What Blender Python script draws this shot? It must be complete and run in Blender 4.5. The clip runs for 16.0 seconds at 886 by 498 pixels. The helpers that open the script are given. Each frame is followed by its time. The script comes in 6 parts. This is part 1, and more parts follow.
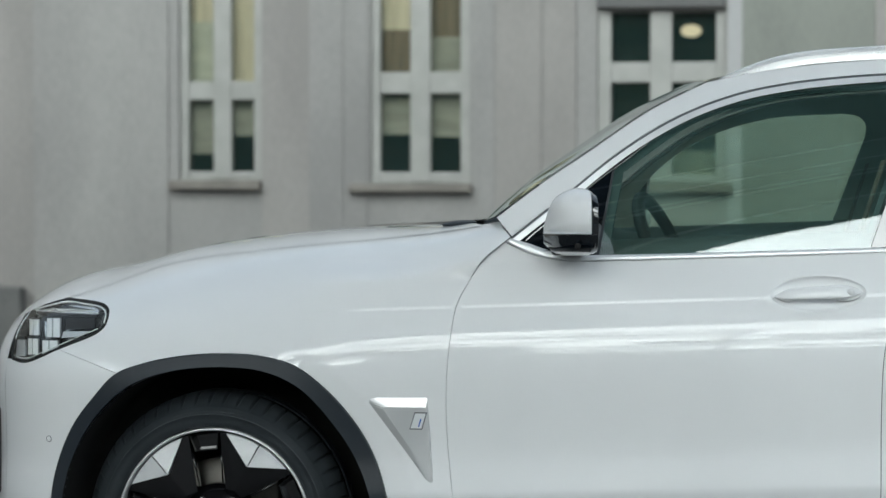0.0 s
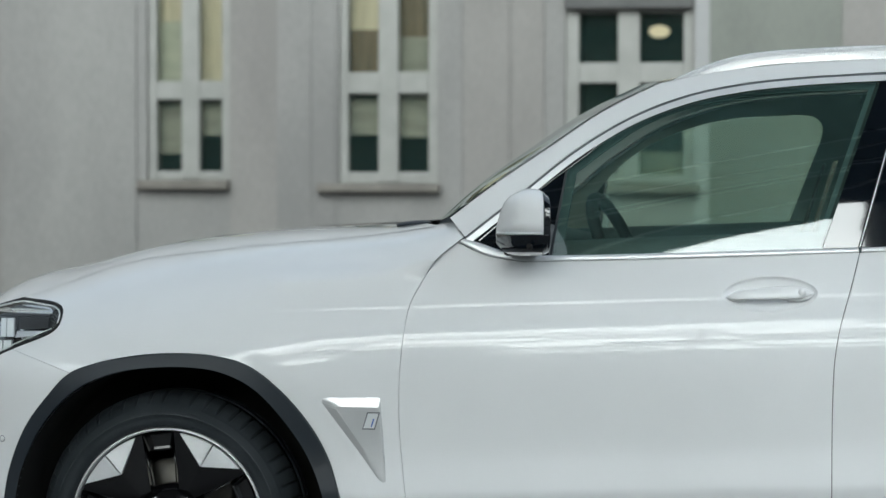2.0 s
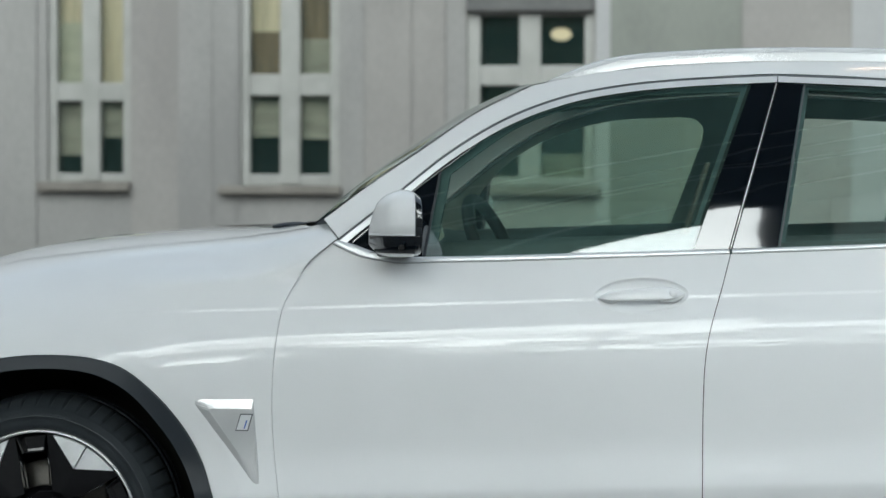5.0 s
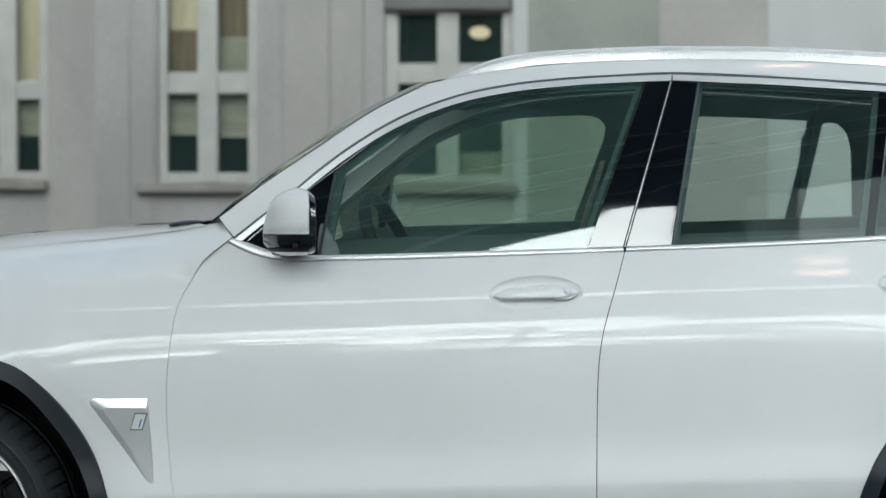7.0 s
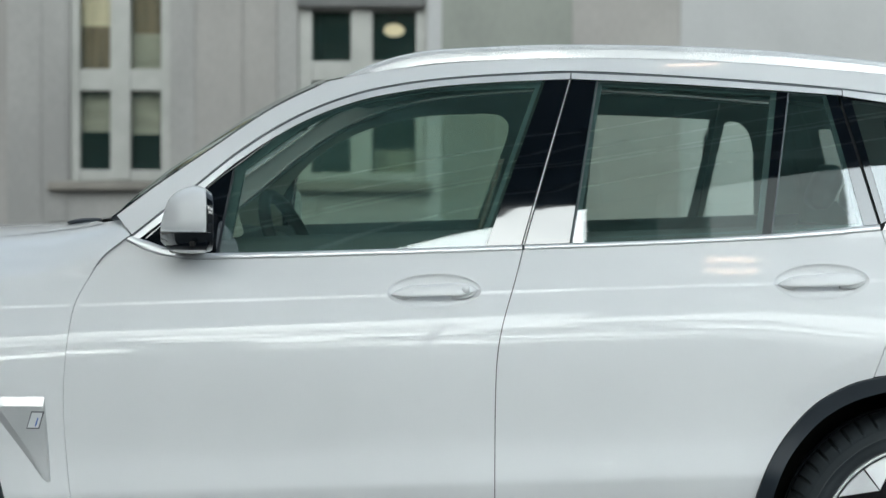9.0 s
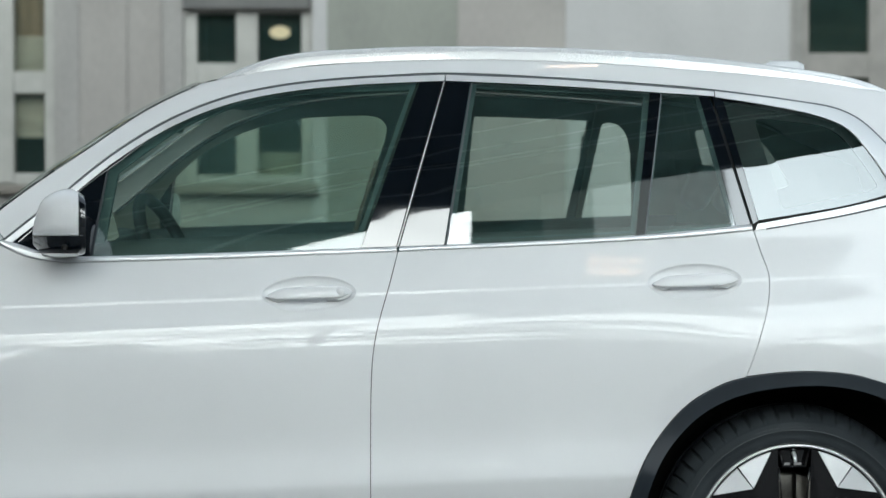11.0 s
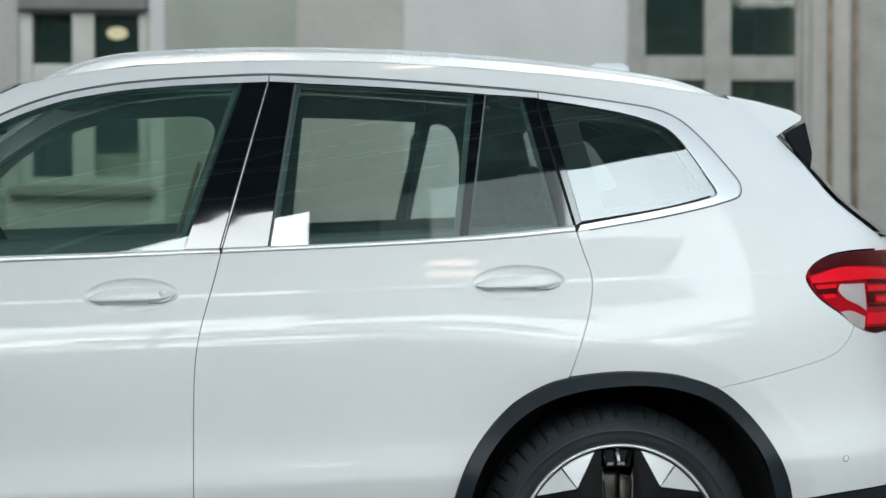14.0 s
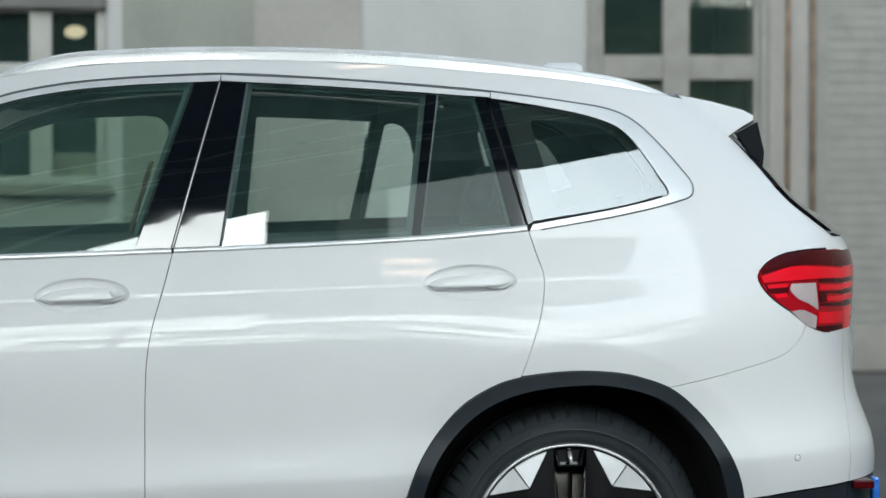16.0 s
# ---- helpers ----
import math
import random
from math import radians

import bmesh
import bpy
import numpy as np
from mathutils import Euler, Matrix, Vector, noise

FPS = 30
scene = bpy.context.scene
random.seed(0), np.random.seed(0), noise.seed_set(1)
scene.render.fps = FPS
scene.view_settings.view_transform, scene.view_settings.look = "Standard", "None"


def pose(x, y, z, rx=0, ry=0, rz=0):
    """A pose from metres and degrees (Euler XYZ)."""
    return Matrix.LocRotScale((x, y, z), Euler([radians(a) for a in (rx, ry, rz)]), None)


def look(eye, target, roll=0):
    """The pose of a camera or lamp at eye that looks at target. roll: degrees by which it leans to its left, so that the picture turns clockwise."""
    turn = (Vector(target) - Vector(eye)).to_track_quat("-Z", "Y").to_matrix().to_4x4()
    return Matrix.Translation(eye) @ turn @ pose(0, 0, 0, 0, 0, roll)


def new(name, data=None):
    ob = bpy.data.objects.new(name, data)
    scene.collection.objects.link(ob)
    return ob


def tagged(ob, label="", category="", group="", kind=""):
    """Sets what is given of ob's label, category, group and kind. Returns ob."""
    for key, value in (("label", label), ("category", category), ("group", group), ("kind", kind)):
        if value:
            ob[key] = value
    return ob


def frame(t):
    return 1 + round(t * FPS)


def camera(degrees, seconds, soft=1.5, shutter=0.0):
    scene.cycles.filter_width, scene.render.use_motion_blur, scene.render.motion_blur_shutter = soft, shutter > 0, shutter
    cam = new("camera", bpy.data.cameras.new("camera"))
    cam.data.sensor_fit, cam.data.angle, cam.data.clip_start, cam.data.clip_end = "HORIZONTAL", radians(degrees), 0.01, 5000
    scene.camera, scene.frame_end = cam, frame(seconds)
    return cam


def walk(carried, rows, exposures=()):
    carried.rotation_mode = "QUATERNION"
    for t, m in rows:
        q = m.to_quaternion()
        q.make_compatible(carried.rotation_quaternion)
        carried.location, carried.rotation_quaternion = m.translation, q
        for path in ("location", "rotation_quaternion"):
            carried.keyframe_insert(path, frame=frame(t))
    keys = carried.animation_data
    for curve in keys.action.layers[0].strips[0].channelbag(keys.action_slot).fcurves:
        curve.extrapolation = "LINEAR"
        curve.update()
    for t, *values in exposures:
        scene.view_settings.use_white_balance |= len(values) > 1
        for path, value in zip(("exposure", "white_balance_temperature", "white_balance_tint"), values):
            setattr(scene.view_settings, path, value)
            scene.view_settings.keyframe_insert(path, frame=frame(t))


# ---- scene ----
from mathutils import geometry

# ---------- camera ----------
cam = camera(20.9, 16.0)
PATH = [
    (0, (1.536, -6.268, 1.326), (1.245, -4.29, 1.266), 0.0),
    (0.5, (1.546, -6.264, 1.325), (1.259, -4.285, 1.265), 0.1),
    (1, (1.565, -6.272, 1.327), (1.283, -4.293, 1.266), 0.0),
    (1.5, (1.58, -6.27, 1.326), (1.302, -4.291, 1.266), 0.1),
    (2, (1.6, -6.267, 1.327), (1.328, -4.287, 1.267), 0.1),
    (2.5, (1.616, -6.27, 1.327), (1.35, -4.289, 1.267), 0.1),
    (3, (1.637, -6.265, 1.327), (1.378, -4.283, 1.268), 0.1),
    (5.5, (1.745, -6.253, 1.323), (1.554, -4.263, 1.265), 0.1),
    (6, (1.77, -6.247, 1.325), (1.592, -4.256, 1.266), 0.0),
    (6.5, (1.794, -6.246, 1.324), (1.629, -4.254, 1.265), 0.0),
    (7, (1.821, -6.248, 1.324), (1.671, -4.254, 1.265), 0.1),
    (7.5, (1.835, -6.249, 1.324), (1.7, -4.255, 1.265), 0.1),
    (8, (1.852, -6.241, 1.325), (1.734, -4.245, 1.265), 0.1),
    (10.3, (1.916, -6.245, 1.325), (1.884, -4.246, 1.265), 0.0),
    (10.5, (1.92, -6.243, 1.325), (1.899, -4.244, 1.266), -0.1),
    (11, (1.936, -6.241, 1.325), (1.938, -4.241, 1.266), -0.0),
    (11.5, (1.949, -6.233, 1.322), (1.976, -4.234, 1.264), -0.0),
    (12, (1.963, -6.235, 1.323), (2.014, -4.236, 1.265), 0.0),
    (12.5, (1.973, -6.239, 1.323), (2.046, -4.241, 1.265), 0.0),
    (13, (1.986, -6.234, 1.323), (2.08, -4.237, 1.265), 0.0),
    (13.5, (1.992, -6.235, 1.323), (2.103, -4.239, 1.265), 0.0),
    (14, (2.001, -6.232, 1.322), (2.129, -4.237, 1.265), 0.0),
    (14.5, (2.006, -6.233, 1.324), (2.144, -4.239, 1.266), 0.0),
    (15, (2.014, -6.232, 1.324), (2.161, -4.238, 1.266), 0.0),
    (15.5, (2.02, -6.23, 1.324), (2.174, -4.237, 1.266), 0.0),
    (16, (2.029, -6.229, 1.324), (2.188, -4.236, 1.266), -0.0),
]
walk(cam, [(t, look(eye, target, roll)) for t, eye, target, roll in PATH], [(0, 1.215, 6080, 1)])
cam.data.dof.use_dof = True
cam.data.dof.focus_distance = 6.30
cam.data.dof.aperture_fstop = 3.8

# ---------- sky and sun ----------
world = bpy.data.worlds.new("overcast_sky")
scene.world = world
world.use_nodes = True
wn = world.node_tree
sky = wn.nodes.new("ShaderNodeTexSky")
sky.sky_type, sky.sun_disc = "NISHITA", False
sky.sun_elevation, sky.sun_rotation = radians(23), radians(190)
sky.air_density, sky.dust_density = 1.0, 1.0
pale = wn.nodes.new("ShaderNodeHueSaturation")          # thin high cloud greys the blue
pale.inputs["Saturation"].default_value = 0.34
wn.links.new(sky.outputs[0], pale.inputs["Color"])
wn.links.new(pale.outputs[0], wn.nodes["Background"].inputs[0])
wn.nodes["Background"].inputs[1].default_value = 0.15
sun = new("sun", bpy.data.lights.new("sun", "SUN"))
sun.data.energy, sun.data.angle, sun.data.color = 2.35, radians(74), (1.0, 0.985, 0.96)
sun.matrix_world = look((0, 0, 0), (0.16, 0.9, -0.40))


# ---------- materials ----------
def material(name):
    m = bpy.data.materials.new(name)
    m.use_nodes = True
    return m, m.node_tree.nodes, m.node_tree.links, m.node_tree.nodes["Principled BSDF"]


def surface(name, a, b, rough=0.5, scale=6.0, fine=80.0, bump=0.1, metal=0.0, coat=0.0, spread=0.12, depth=0.002, random_tone=0.0, stretch=(1, 1, 1), coat_ior=1.5):
    """two colours mixed by a broad and a fine noise, with a fine relief"""
    m, n, l, p = material(name)
    co = n.new("ShaderNodeTexCoord")
    mp = n.new("ShaderNodeMapping")
    mp.inputs["Scale"].default_value = stretch
    l.new(co.outputs["Object"], mp.inputs[0])
    broad, small = n.new("ShaderNodeTexNoise"), n.new("ShaderNodeTexNoise")
    broad.inputs["Scale"].default_value, broad.inputs["Detail"].default_value = scale, 5
    small.inputs["Scale"].default_value, small.inputs["Detail"].default_value = fine, 3
    l.new(mp.outputs[0], broad.inputs["Vector"])
    l.new(mp.outputs[0], small.inputs["Vector"])
    add = n.new("ShaderNodeMath")
    add.operation = "MULTIPLY_ADD"
    add.inputs[1].default_value = 0.35
    l.new(small.outputs[0], add.inputs[0])
    l.new(broad.outputs[0], add.inputs[2])
    ramp = n.new("ShaderNodeValToRGB")
    ramp.color_ramp.elements[0].position, ramp.color_ramp.elements[1].position = 0.5, 0.85
    ramp.color_ramp.elements[0].color, ramp.color_ramp.elements[1].color = (*a, 1), (*b, 1)
    l.new(add.outputs[0], ramp.inputs[0])
    out = ramp.outputs[0]
    if random_tone:
        info, hsv, rng = n.new("ShaderNodeObjectInfo"), n.new("ShaderNodeHueSaturation"), n.new("ShaderNodeMapRange")
        rng.inputs[3].default_value, rng.inputs[4].default_value = 1 - random_tone, 1 + random_tone
        l.new(info.outputs["Random"], rng.inputs[0])
        l.new(rng.outputs[0], hsv.inputs["Value"])
        l.new(out, hsv.inputs["Color"])
        out = hsv.outputs[0]
    l.new(out, p.inputs["Base Color"])
    rr = n.new("ShaderNodeMapRange")
    rr.inputs[3].default_value, rr.inputs[4].default_value = max(rough - spread, 0.02), min(rough + spread, 1)
    l.new(add.outputs[0], rr.inputs[0])
    l.new(rr.outputs[0], p.inputs["Roughness"])
    p.inputs["Metallic"].default_value, p.inputs["Coat Weight"].default_value = metal, coat
    p.inputs["Coat Roughness"].default_value, p.inputs["Coat IOR"].default_value = 0.012, coat_ior
    if bump:
        bp = n.new("ShaderNodeBump")
        bp.inputs["Strength"].default_value, bp.inputs["Distance"].default_value = bump, depth
        l.new(add.outputs[0], bp.inputs["Height"])
        l.new(bp.outputs[0], p.inputs["Normal"])
    return m


def glass(name, tint, gloss=1.0, film_share=0.0, sheen=(0.8, 0.8, 0.8)):
    """a clear pane: tinted light passes, the surface mirrors by its angle, and a film paints in a reflected veil"""
    m, n, l, p = material(name)
    n.remove(p)
    clear, mirror, mix, fr = n.new("ShaderNodeBsdfTransparent"), n.new("ShaderNodeBsdfGlossy"), n.new("ShaderNodeMixShader"), n.new("ShaderNodeFresnel")
    clear.inputs[0].default_value = (*tint, 1)
    mirror.inputs["Roughness"].default_value = 0.0
    mirror.inputs["Color"].default_value = (*sheen, 1)
    fr.inputs["IOR"].default_value = 1.52
    gain = n.new("ShaderNodeMath")
    gain.operation, gain.inputs[1].default_value = "MULTIPLY", gloss
    gain.use_clamp = True
    l.new(fr.outputs[0], gain.inputs[0])
    l.new(gain.outputs[0], mix.inputs[0])
    l.new(clear.outputs[0], mix.inputs[1])
    l.new(mirror.outputs[0], mix.inputs[2])
    # the teal film paints the canopy's dim reflection over the pane
    film, veil = n.new("ShaderNodeBsdfDiffuse"), n.new("ShaderNodeMixShader")
    film.inputs[0].default_value = (0.32, 0.61, 0.58, 1)
    film_noise = n.new("ShaderNodeTexNoise")
    film_noise.inputs["Scale"].default_value, film_noise.inputs["Detail"].default_value = 5, 2
    haze = n.new("ShaderNodeMath")
    haze.operation, haze.inputs[1].default_value = "MULTIPLY", 2 * film_share
    l.new(film_noise.outputs[0], haze.inputs[0])
    l.new(haze.outputs[0], veil.inputs[0])
    l.new(mix.outputs[0], veil.inputs[1])
    l.new(film.outputs[0], veil.inputs[2])
    l.new(veil.outputs[0], n["Material Output"].inputs[0])
    return m


PAINT = surface("white_car_paint", (0.775, 0.78, 0.785), (0.815, 0.82, 0.825), 0.36, 2.0, 900, 0.0, 0.0, 1.0, 0.04, coat_ior=1.40)
PAINT.node_tree.nodes["Principled BSDF"].inputs["Specular IOR Level"].default_value = 0.08
GLOSS_BLACK = surface("gloss_black", (0.003, 0.005, 0.008), (0.005, 0.008, 0.012), 0.04, 3, 60, 0.0, 0, 1.0, 0.02, coat_ior=1.62)
WHEEL_BLACK = surface("gloss_black_wheel", (0.004, 0.004, 0.005), (0.007, 0.007, 0.008), 0.12, 3, 60, 0.0, 0, 1.0, 0.03, coat_ior=1.45)
PLASTIC = surface("grey_black_plastic", (0.010, 0.015, 0.021), (0.016, 0.023, 0.031), 0.50, 8, 900, 0.25, 0, 0, 0.08, 0.0006)
SEAL = surface("grey_rubber_seal", (0.10, 0.11, 0.12), (0.14, 0.15, 0.165), 0.55, 8, 300, 0.1, 0, 0, 0.06)
DARK = surface("matt_black_cavity", (0.006, 0.006, 0.006), (0.014, 0.013, 0.012), 0.85, 9, 120, 0.3, 0, 0, 0.1)
RUBBER = surface("tyre_rubber", (0.022, 0.027, 0.031), (0.038, 0.045, 0.050), 0.42, 7, 260, 0.4, 0, 0, 0.1, 0.0008)
CHROME = surface("satin_aluminium_trim", (0.80, 0.81, 0.82), (0.86, 0.87, 0.88), 0.44, 4, 300, 0.0, 0.65, 0, 0.05)
RAIL = surface("satin_silver_rail", (0.79, 0.795, 0.80), (0.85, 0.855, 0.86), 0.25, 4, 300, 0.0, 0.15, 0.9, 0.05)
SILVER = surface("silver_paint", (0.60, 0.605, 0.61), (0.68, 0.685, 0.69), 0.32, 5, 900, 0.0, 0.35, 0.6, 0.05)
MACHINED = surface("machined_alloy", (0.74, 0.75, 0.76), (0.84, 0.85, 0.86), 0.32, 12, 700, 0.05, 0.45, 0.4, 0.06, 0.0003)
STEEL = surface("brake_steel", (0.05, 0.048, 0.044), (0.11, 0.105, 0.095), 0.38, 10, 300, 0.1, 1.0, 0, 0.1)
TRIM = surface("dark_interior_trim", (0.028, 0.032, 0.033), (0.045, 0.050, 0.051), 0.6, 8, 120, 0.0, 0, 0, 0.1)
LINER = surface("grey_headliner", (0.115, 0.145, 0.130), (0.15, 0.185, 0.165), 0.9, 8, 20, 0.0, 0, 0, 0.02)
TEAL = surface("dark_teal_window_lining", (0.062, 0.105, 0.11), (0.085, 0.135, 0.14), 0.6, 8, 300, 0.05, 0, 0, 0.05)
# trim colour lightened to stand for light inside the cabin
OLIVE_LIT = surface("olive_grey_trim_lit", (0.245, 0.257, 0.21), (0.30, 0.315, 0.26), 0.9, 8, 20, 0.0, 0, 0, 0.02)
DASH = surface("teal_grey_cabin_plastic", (0.055, 0.072, 0.072), (0.08, 0.10, 0.10), 0.6, 8, 120, 0.0, 0, 0, 0.1)
LEATHER = surface("black_leather", (0.045, 0.045, 0.044), (0.07, 0.069, 0.067), 0.48, 12, 300, 0.4, 0, 0, 0.1)
FABRIC = surface("grey_seat_cover", (0.16, 0.165, 0.16), (0.23, 0.235, 0.225), 0.7, 12, 300, 0.4, 0, 0, 0.1)
RED_DARK = surface("dark_red_lens", (0.045, 0.0015, 0.003), (0.075, 0.003, 0.005), 0.12, 6, 200, 0.0, 0, 0.0, 0.03)
RED = surface("bright_red_lens", (0.74, 0.001, 0.012), (0.86, 0.002, 0.020), 0.20, 8, 260, 0.0, 0, 0.22, 0.05, coat_ior=1.40)
RED.node_tree.nodes["Principled BSDF"].inputs["Specular IOR Level"].default_value = 0.1
RED_DARK.node_tree.nodes["Principled BSDF"].inputs["Specular IOR Level"].default_value = 0.1
RED_MID = surface("deep_red_lens", (0.30, 0.0005, 0.006), (0.42, 0.001, 0.010), 0.2, 8, 260, 0.0, 0, 0.22, 0.05, coat_ior=1.40)
RED_MID.node_tree.nodes["Principled BSDF"].inputs["Specular IOR Level"].default_value = 0.1
LENS_WHITE = surface("clear_reflector", (0.60, 0.50, 0.52), (0.74, 0.63, 0.65), 0.18, 10, 200, 0.0, 0.4, 1.0, 0.05)
LED = surface("headlamp_module", (0.88, 0.91, 0.89), (0.95, 0.97, 0.95), 0.12, 14, 300, 0.0, 0.0, 1.0, 0.05, coat_ior=1.9)
BLACK_HIDE = surface("black_wheel_leather", (0.006, 0.006, 0.006), (0.012, 0.012, 0.012), 0.5, 12, 300, 0.3, 0, 0, 0.1)
BOWL = surface("lamp_bowl", (0.74, 0.75, 0.75), (0.84, 0.85, 0.85), 0.10, 12, 200, 0.0, 0.9, 0.8, 0.05)
BLUE = surface("blue_accent", (0.02, 0.12, 0.50), (0.03, 0.17, 0.60), 0.25, 8, 200, 0.0, 0, 0.6, 0.05)
PLASTER = surface("pale_grey_plaster", (0.163, 0.158, 0.150), (0.231, 0.224, 0.212), 0.85, 1.1, 45, 0.35, 0, 0, 0.08, 0.004, 0.03, (1, 1, 0.45))
PLASTER_WARM = surface("greige_plaster", (0.161, 0.152, 0.142), (0.219, 0.208, 0.194), 0.85, 1.3, 40, 0.35, 0, 0, 0.08, 0.004, 0.03, (1, 1, 0.45))
PLASTER_OLIVE = surface("olive_grey_plaster", (0.125, 0.131, 0.115), (0.165, 0.172, 0.150), 0.85, 1.3, 40, 0.35, 0, 0, 0.08, 0.004, 0.03, (1, 1, 0.45))
PLASTER_LIGHT = surface("white_plaster", (0.24, 0.239, 0.236), (0.285, 0.283, 0.279), 0.85, 1.4, 50, 0.3, 0, 0, 0.08, 0.004, 0.02, (1, 1, 0.45))
BRICK = surface("white_painted_brick", (0.140, 0.138, 0.128), (0.175, 0.172, 0.160), 0.8, 6, 60, 0.25, 0, 0, 0.08, 0.002, 0.03)
STONE = surface("weathered_frame_stone", (0.135, 0.130, 0.119), (0.18, 0.172, 0.158), 0.85, 5, 70, 0.4, 0, 0, 0.08, 0.003)
FRAME_WHITE = surface("white_window_paint", (0.20, 0.198, 0.183), (0.243, 0.241, 0.223), 0.4, 5, 90, 0.1, 0, 0, 0.08)
PALE = surface("pale_galvanised_pipe", (0.58, 0.58, 0.56), (0.70, 0.70, 0.68), 0.5, 6, 120, 0.1, 0, 0, 0.08)
ROOM_SHADE = surface("room_shade_colour", (0.032, 0.044, 0.029), (0.068, 0.085, 0.056), 0.9, 2, 30, 0.1)
BLIND = surface("grey_roller_blind", (0.16, 0.165, 0.15), (0.23, 0.235, 0.215), 0.85, 4, 180, 0.2, 0, 0, 0.05, 0.001, 0, (1, 1, 6))
CURTAIN = surface("beige_curtain", (0.34, 0.312, 0.25), (0.47, 0.435, 0.35), 0.9, 3, 120, 0.3, 0, 0, 0.05, 0.002, 0, (8, 1, 0.6))
SHEER = surface("pale_sheer_blind", (0.27, 0.285, 0.25), (0.34, 0.355, 0.315), 0.85, 4, 180, 0.2, 0, 0, 0.05, 0.001, 0, (1, 1, 6))
SILL = surface("brown_grey_sill_stone", (0.120, 0.110, 0.095), (0.165, 0.152, 0.132), 0.85, 5, 70, 0.4, 0, 0, 0.08, 0.003)
BELT = surface("beige_belt_webbing", (0.11, 0.098, 0.075), (0.15, 0.135, 0.105), 0.8, 20, 300, 0.3, 0, 0, 0.05)
TREE_REFLECTION = surface("brown_tree_reflection", (0.07, 0.055, 0.038), (0.14, 0.11, 0.075), 0.9, 3, 120, 0.3, 0, 0, 0.05, 0.002, 0, (8, 1, 0.6))
RUST = surface("rusty_drainpipe", (0.13, 0.085, 0.05), (0.24, 0.17, 0.11), 0.75, 7, 80, 0.3)
ASPHALT = surface("grey_asphalt", (0.040, 0.040, 0.040), (0.075, 0.074, 0.072), 0.85, 1.2, 130, 0.6, 0, 0, 0.08, 0.006)
CONCRETE = surface("dark_canopy_concrete", (0.07, 0.07, 0.068), (0.11, 0.108, 0.102), 0.9, 1.5, 40, 0.3)
OPPOSITE = surface("opposite_render", (0.30, 0.28, 0.25), (0.40, 0.375, 0.335), 0.9, 0.8, 30, 0.2)
CAR_GLASS = glass("green_tinted_car_glass", (0.71, 0.82, 0.73), 3.0, 0.058, (0.78, 0.81, 0.81))
REAR_GLASS = glass("pale_green_car_glass", (0.88, 0.965, 0.91), 3.9, 0.040, (0.79, 0.81, 0.815))
PRIVACY_GLASS = glass("grey_green_car_glass", (0.47, 0.52, 0.49), 3.9, 0.026, (0.79, 0.81, 0.815))
# filters for unseen added panels that dim the sky mirrored in the glass
SKY_FILTER_DARK = glass("dark_sky_filter", (0.15, 0.155, 0.15), 0.0)
SKY_FILTER = glass("sky_filter", (0.34, 0.35, 0.345), 0.0)
SKY_FILTER_FAINT = glass("faint_sky_filter", (0.91, 0.925, 0.94), 0.0)
CLEAR = glass("clear_lens", (0.97, 0.98, 0.98), 0.5)
PANE = glass("window_pane", (0.88, 0.87, 0.81), 0.5, 0.012)
m_, n_, l_, p_ = material("warm_tube_glow")
p_.inputs["Emission Color"].default_value, p_.inputs["Emission Strength"].default_value = (1, 0.62, 0.42, 1), 11
TUBE = m_
m_, n_, l_, p_ = material("warm_lamp_glow")
p_.inputs["Emission Color"].default_value, p_.inputs["Emission Strength"].default_value = (1, 0.86, 0.62, 1), 0.36
GLOW = m_


# ---------- building blocks ----------
def mesh_object(name, bm, mat, smooth=True):
    me = bpy.data.meshes.new(name)
    bm.to_mesh(me)
    bm.free()
    me.materials.append(mat)
    for f in me.polygons:
        f.use_smooth = smooth
    return new(name, me)


BASE = {}


def thing(name, x, y, z, label, category, group="", kind=""):
    ob = new(name)
    ob.location = (x, y, z)
    BASE[ob.name] = Vector((x, y, z))
    return tagged(ob, label, category, group, kind)


def attach(ob, parent, label=""):
    ob.parent = parent
    ob.matrix_parent_inverse = Matrix.Translation(-BASE[parent.name]) if parent.name in BASE else Matrix()
    return tagged(ob, label)


def part(name, bm, mat, parent, label="", smooth=True):
    return attach(mesh_object(name, bm, mat, smooth), parent, label)


def add_box(bm, a, b, bevel=0.0, turn=None, segments=2):
    """a box from corner a to corner b, edges rounded, turned about its centre"""
    r = bmesh.ops.create_cube(bm, size=1)
    vs = r["verts"]
    size, mid = [b[i] - a[i] for i in range(3)], Vector([(a[i] + b[i]) / 2 for i in range(3)])
    for v in vs:
        v.co = Vector([v.co[i] * size[i] for i in range(3)])
    if bevel:
        es = list({e for v in vs for e in v.link_edges})
        r = bmesh.ops.bevel(bm, geom=es, offset=bevel, segments=segments, affect="EDGES", profile=0.5)
        vs = list({v for f in r["faces"] for v in f.verts} | {v for v in vs if v.is_valid})
    for v in vs:
        v.co = mid + (turn @ v.co if turn else v.co)
    return vs


def block(a, b, bevel=0.004, turn=None):
    bm = bmesh.new()
    add_box(bm, a, b, bevel, turn)
    return bm


def add_grid(bm, rows, loop=False, flip=False):
    """quads over rows of points"""
    vs = [[bm.verts.new(p) for p in r] for r in rows]
    for i in range(len(rows) - 1):
        n = len(rows[i])
        for j in range(n if loop else n - 1):
            q = [vs[i][j], vs[i][(j + 1) % n], vs[i + 1][(j + 1) % n], vs[i + 1][j]]
            bm.faces.new(q[::-1] if flip else q)
    return vs


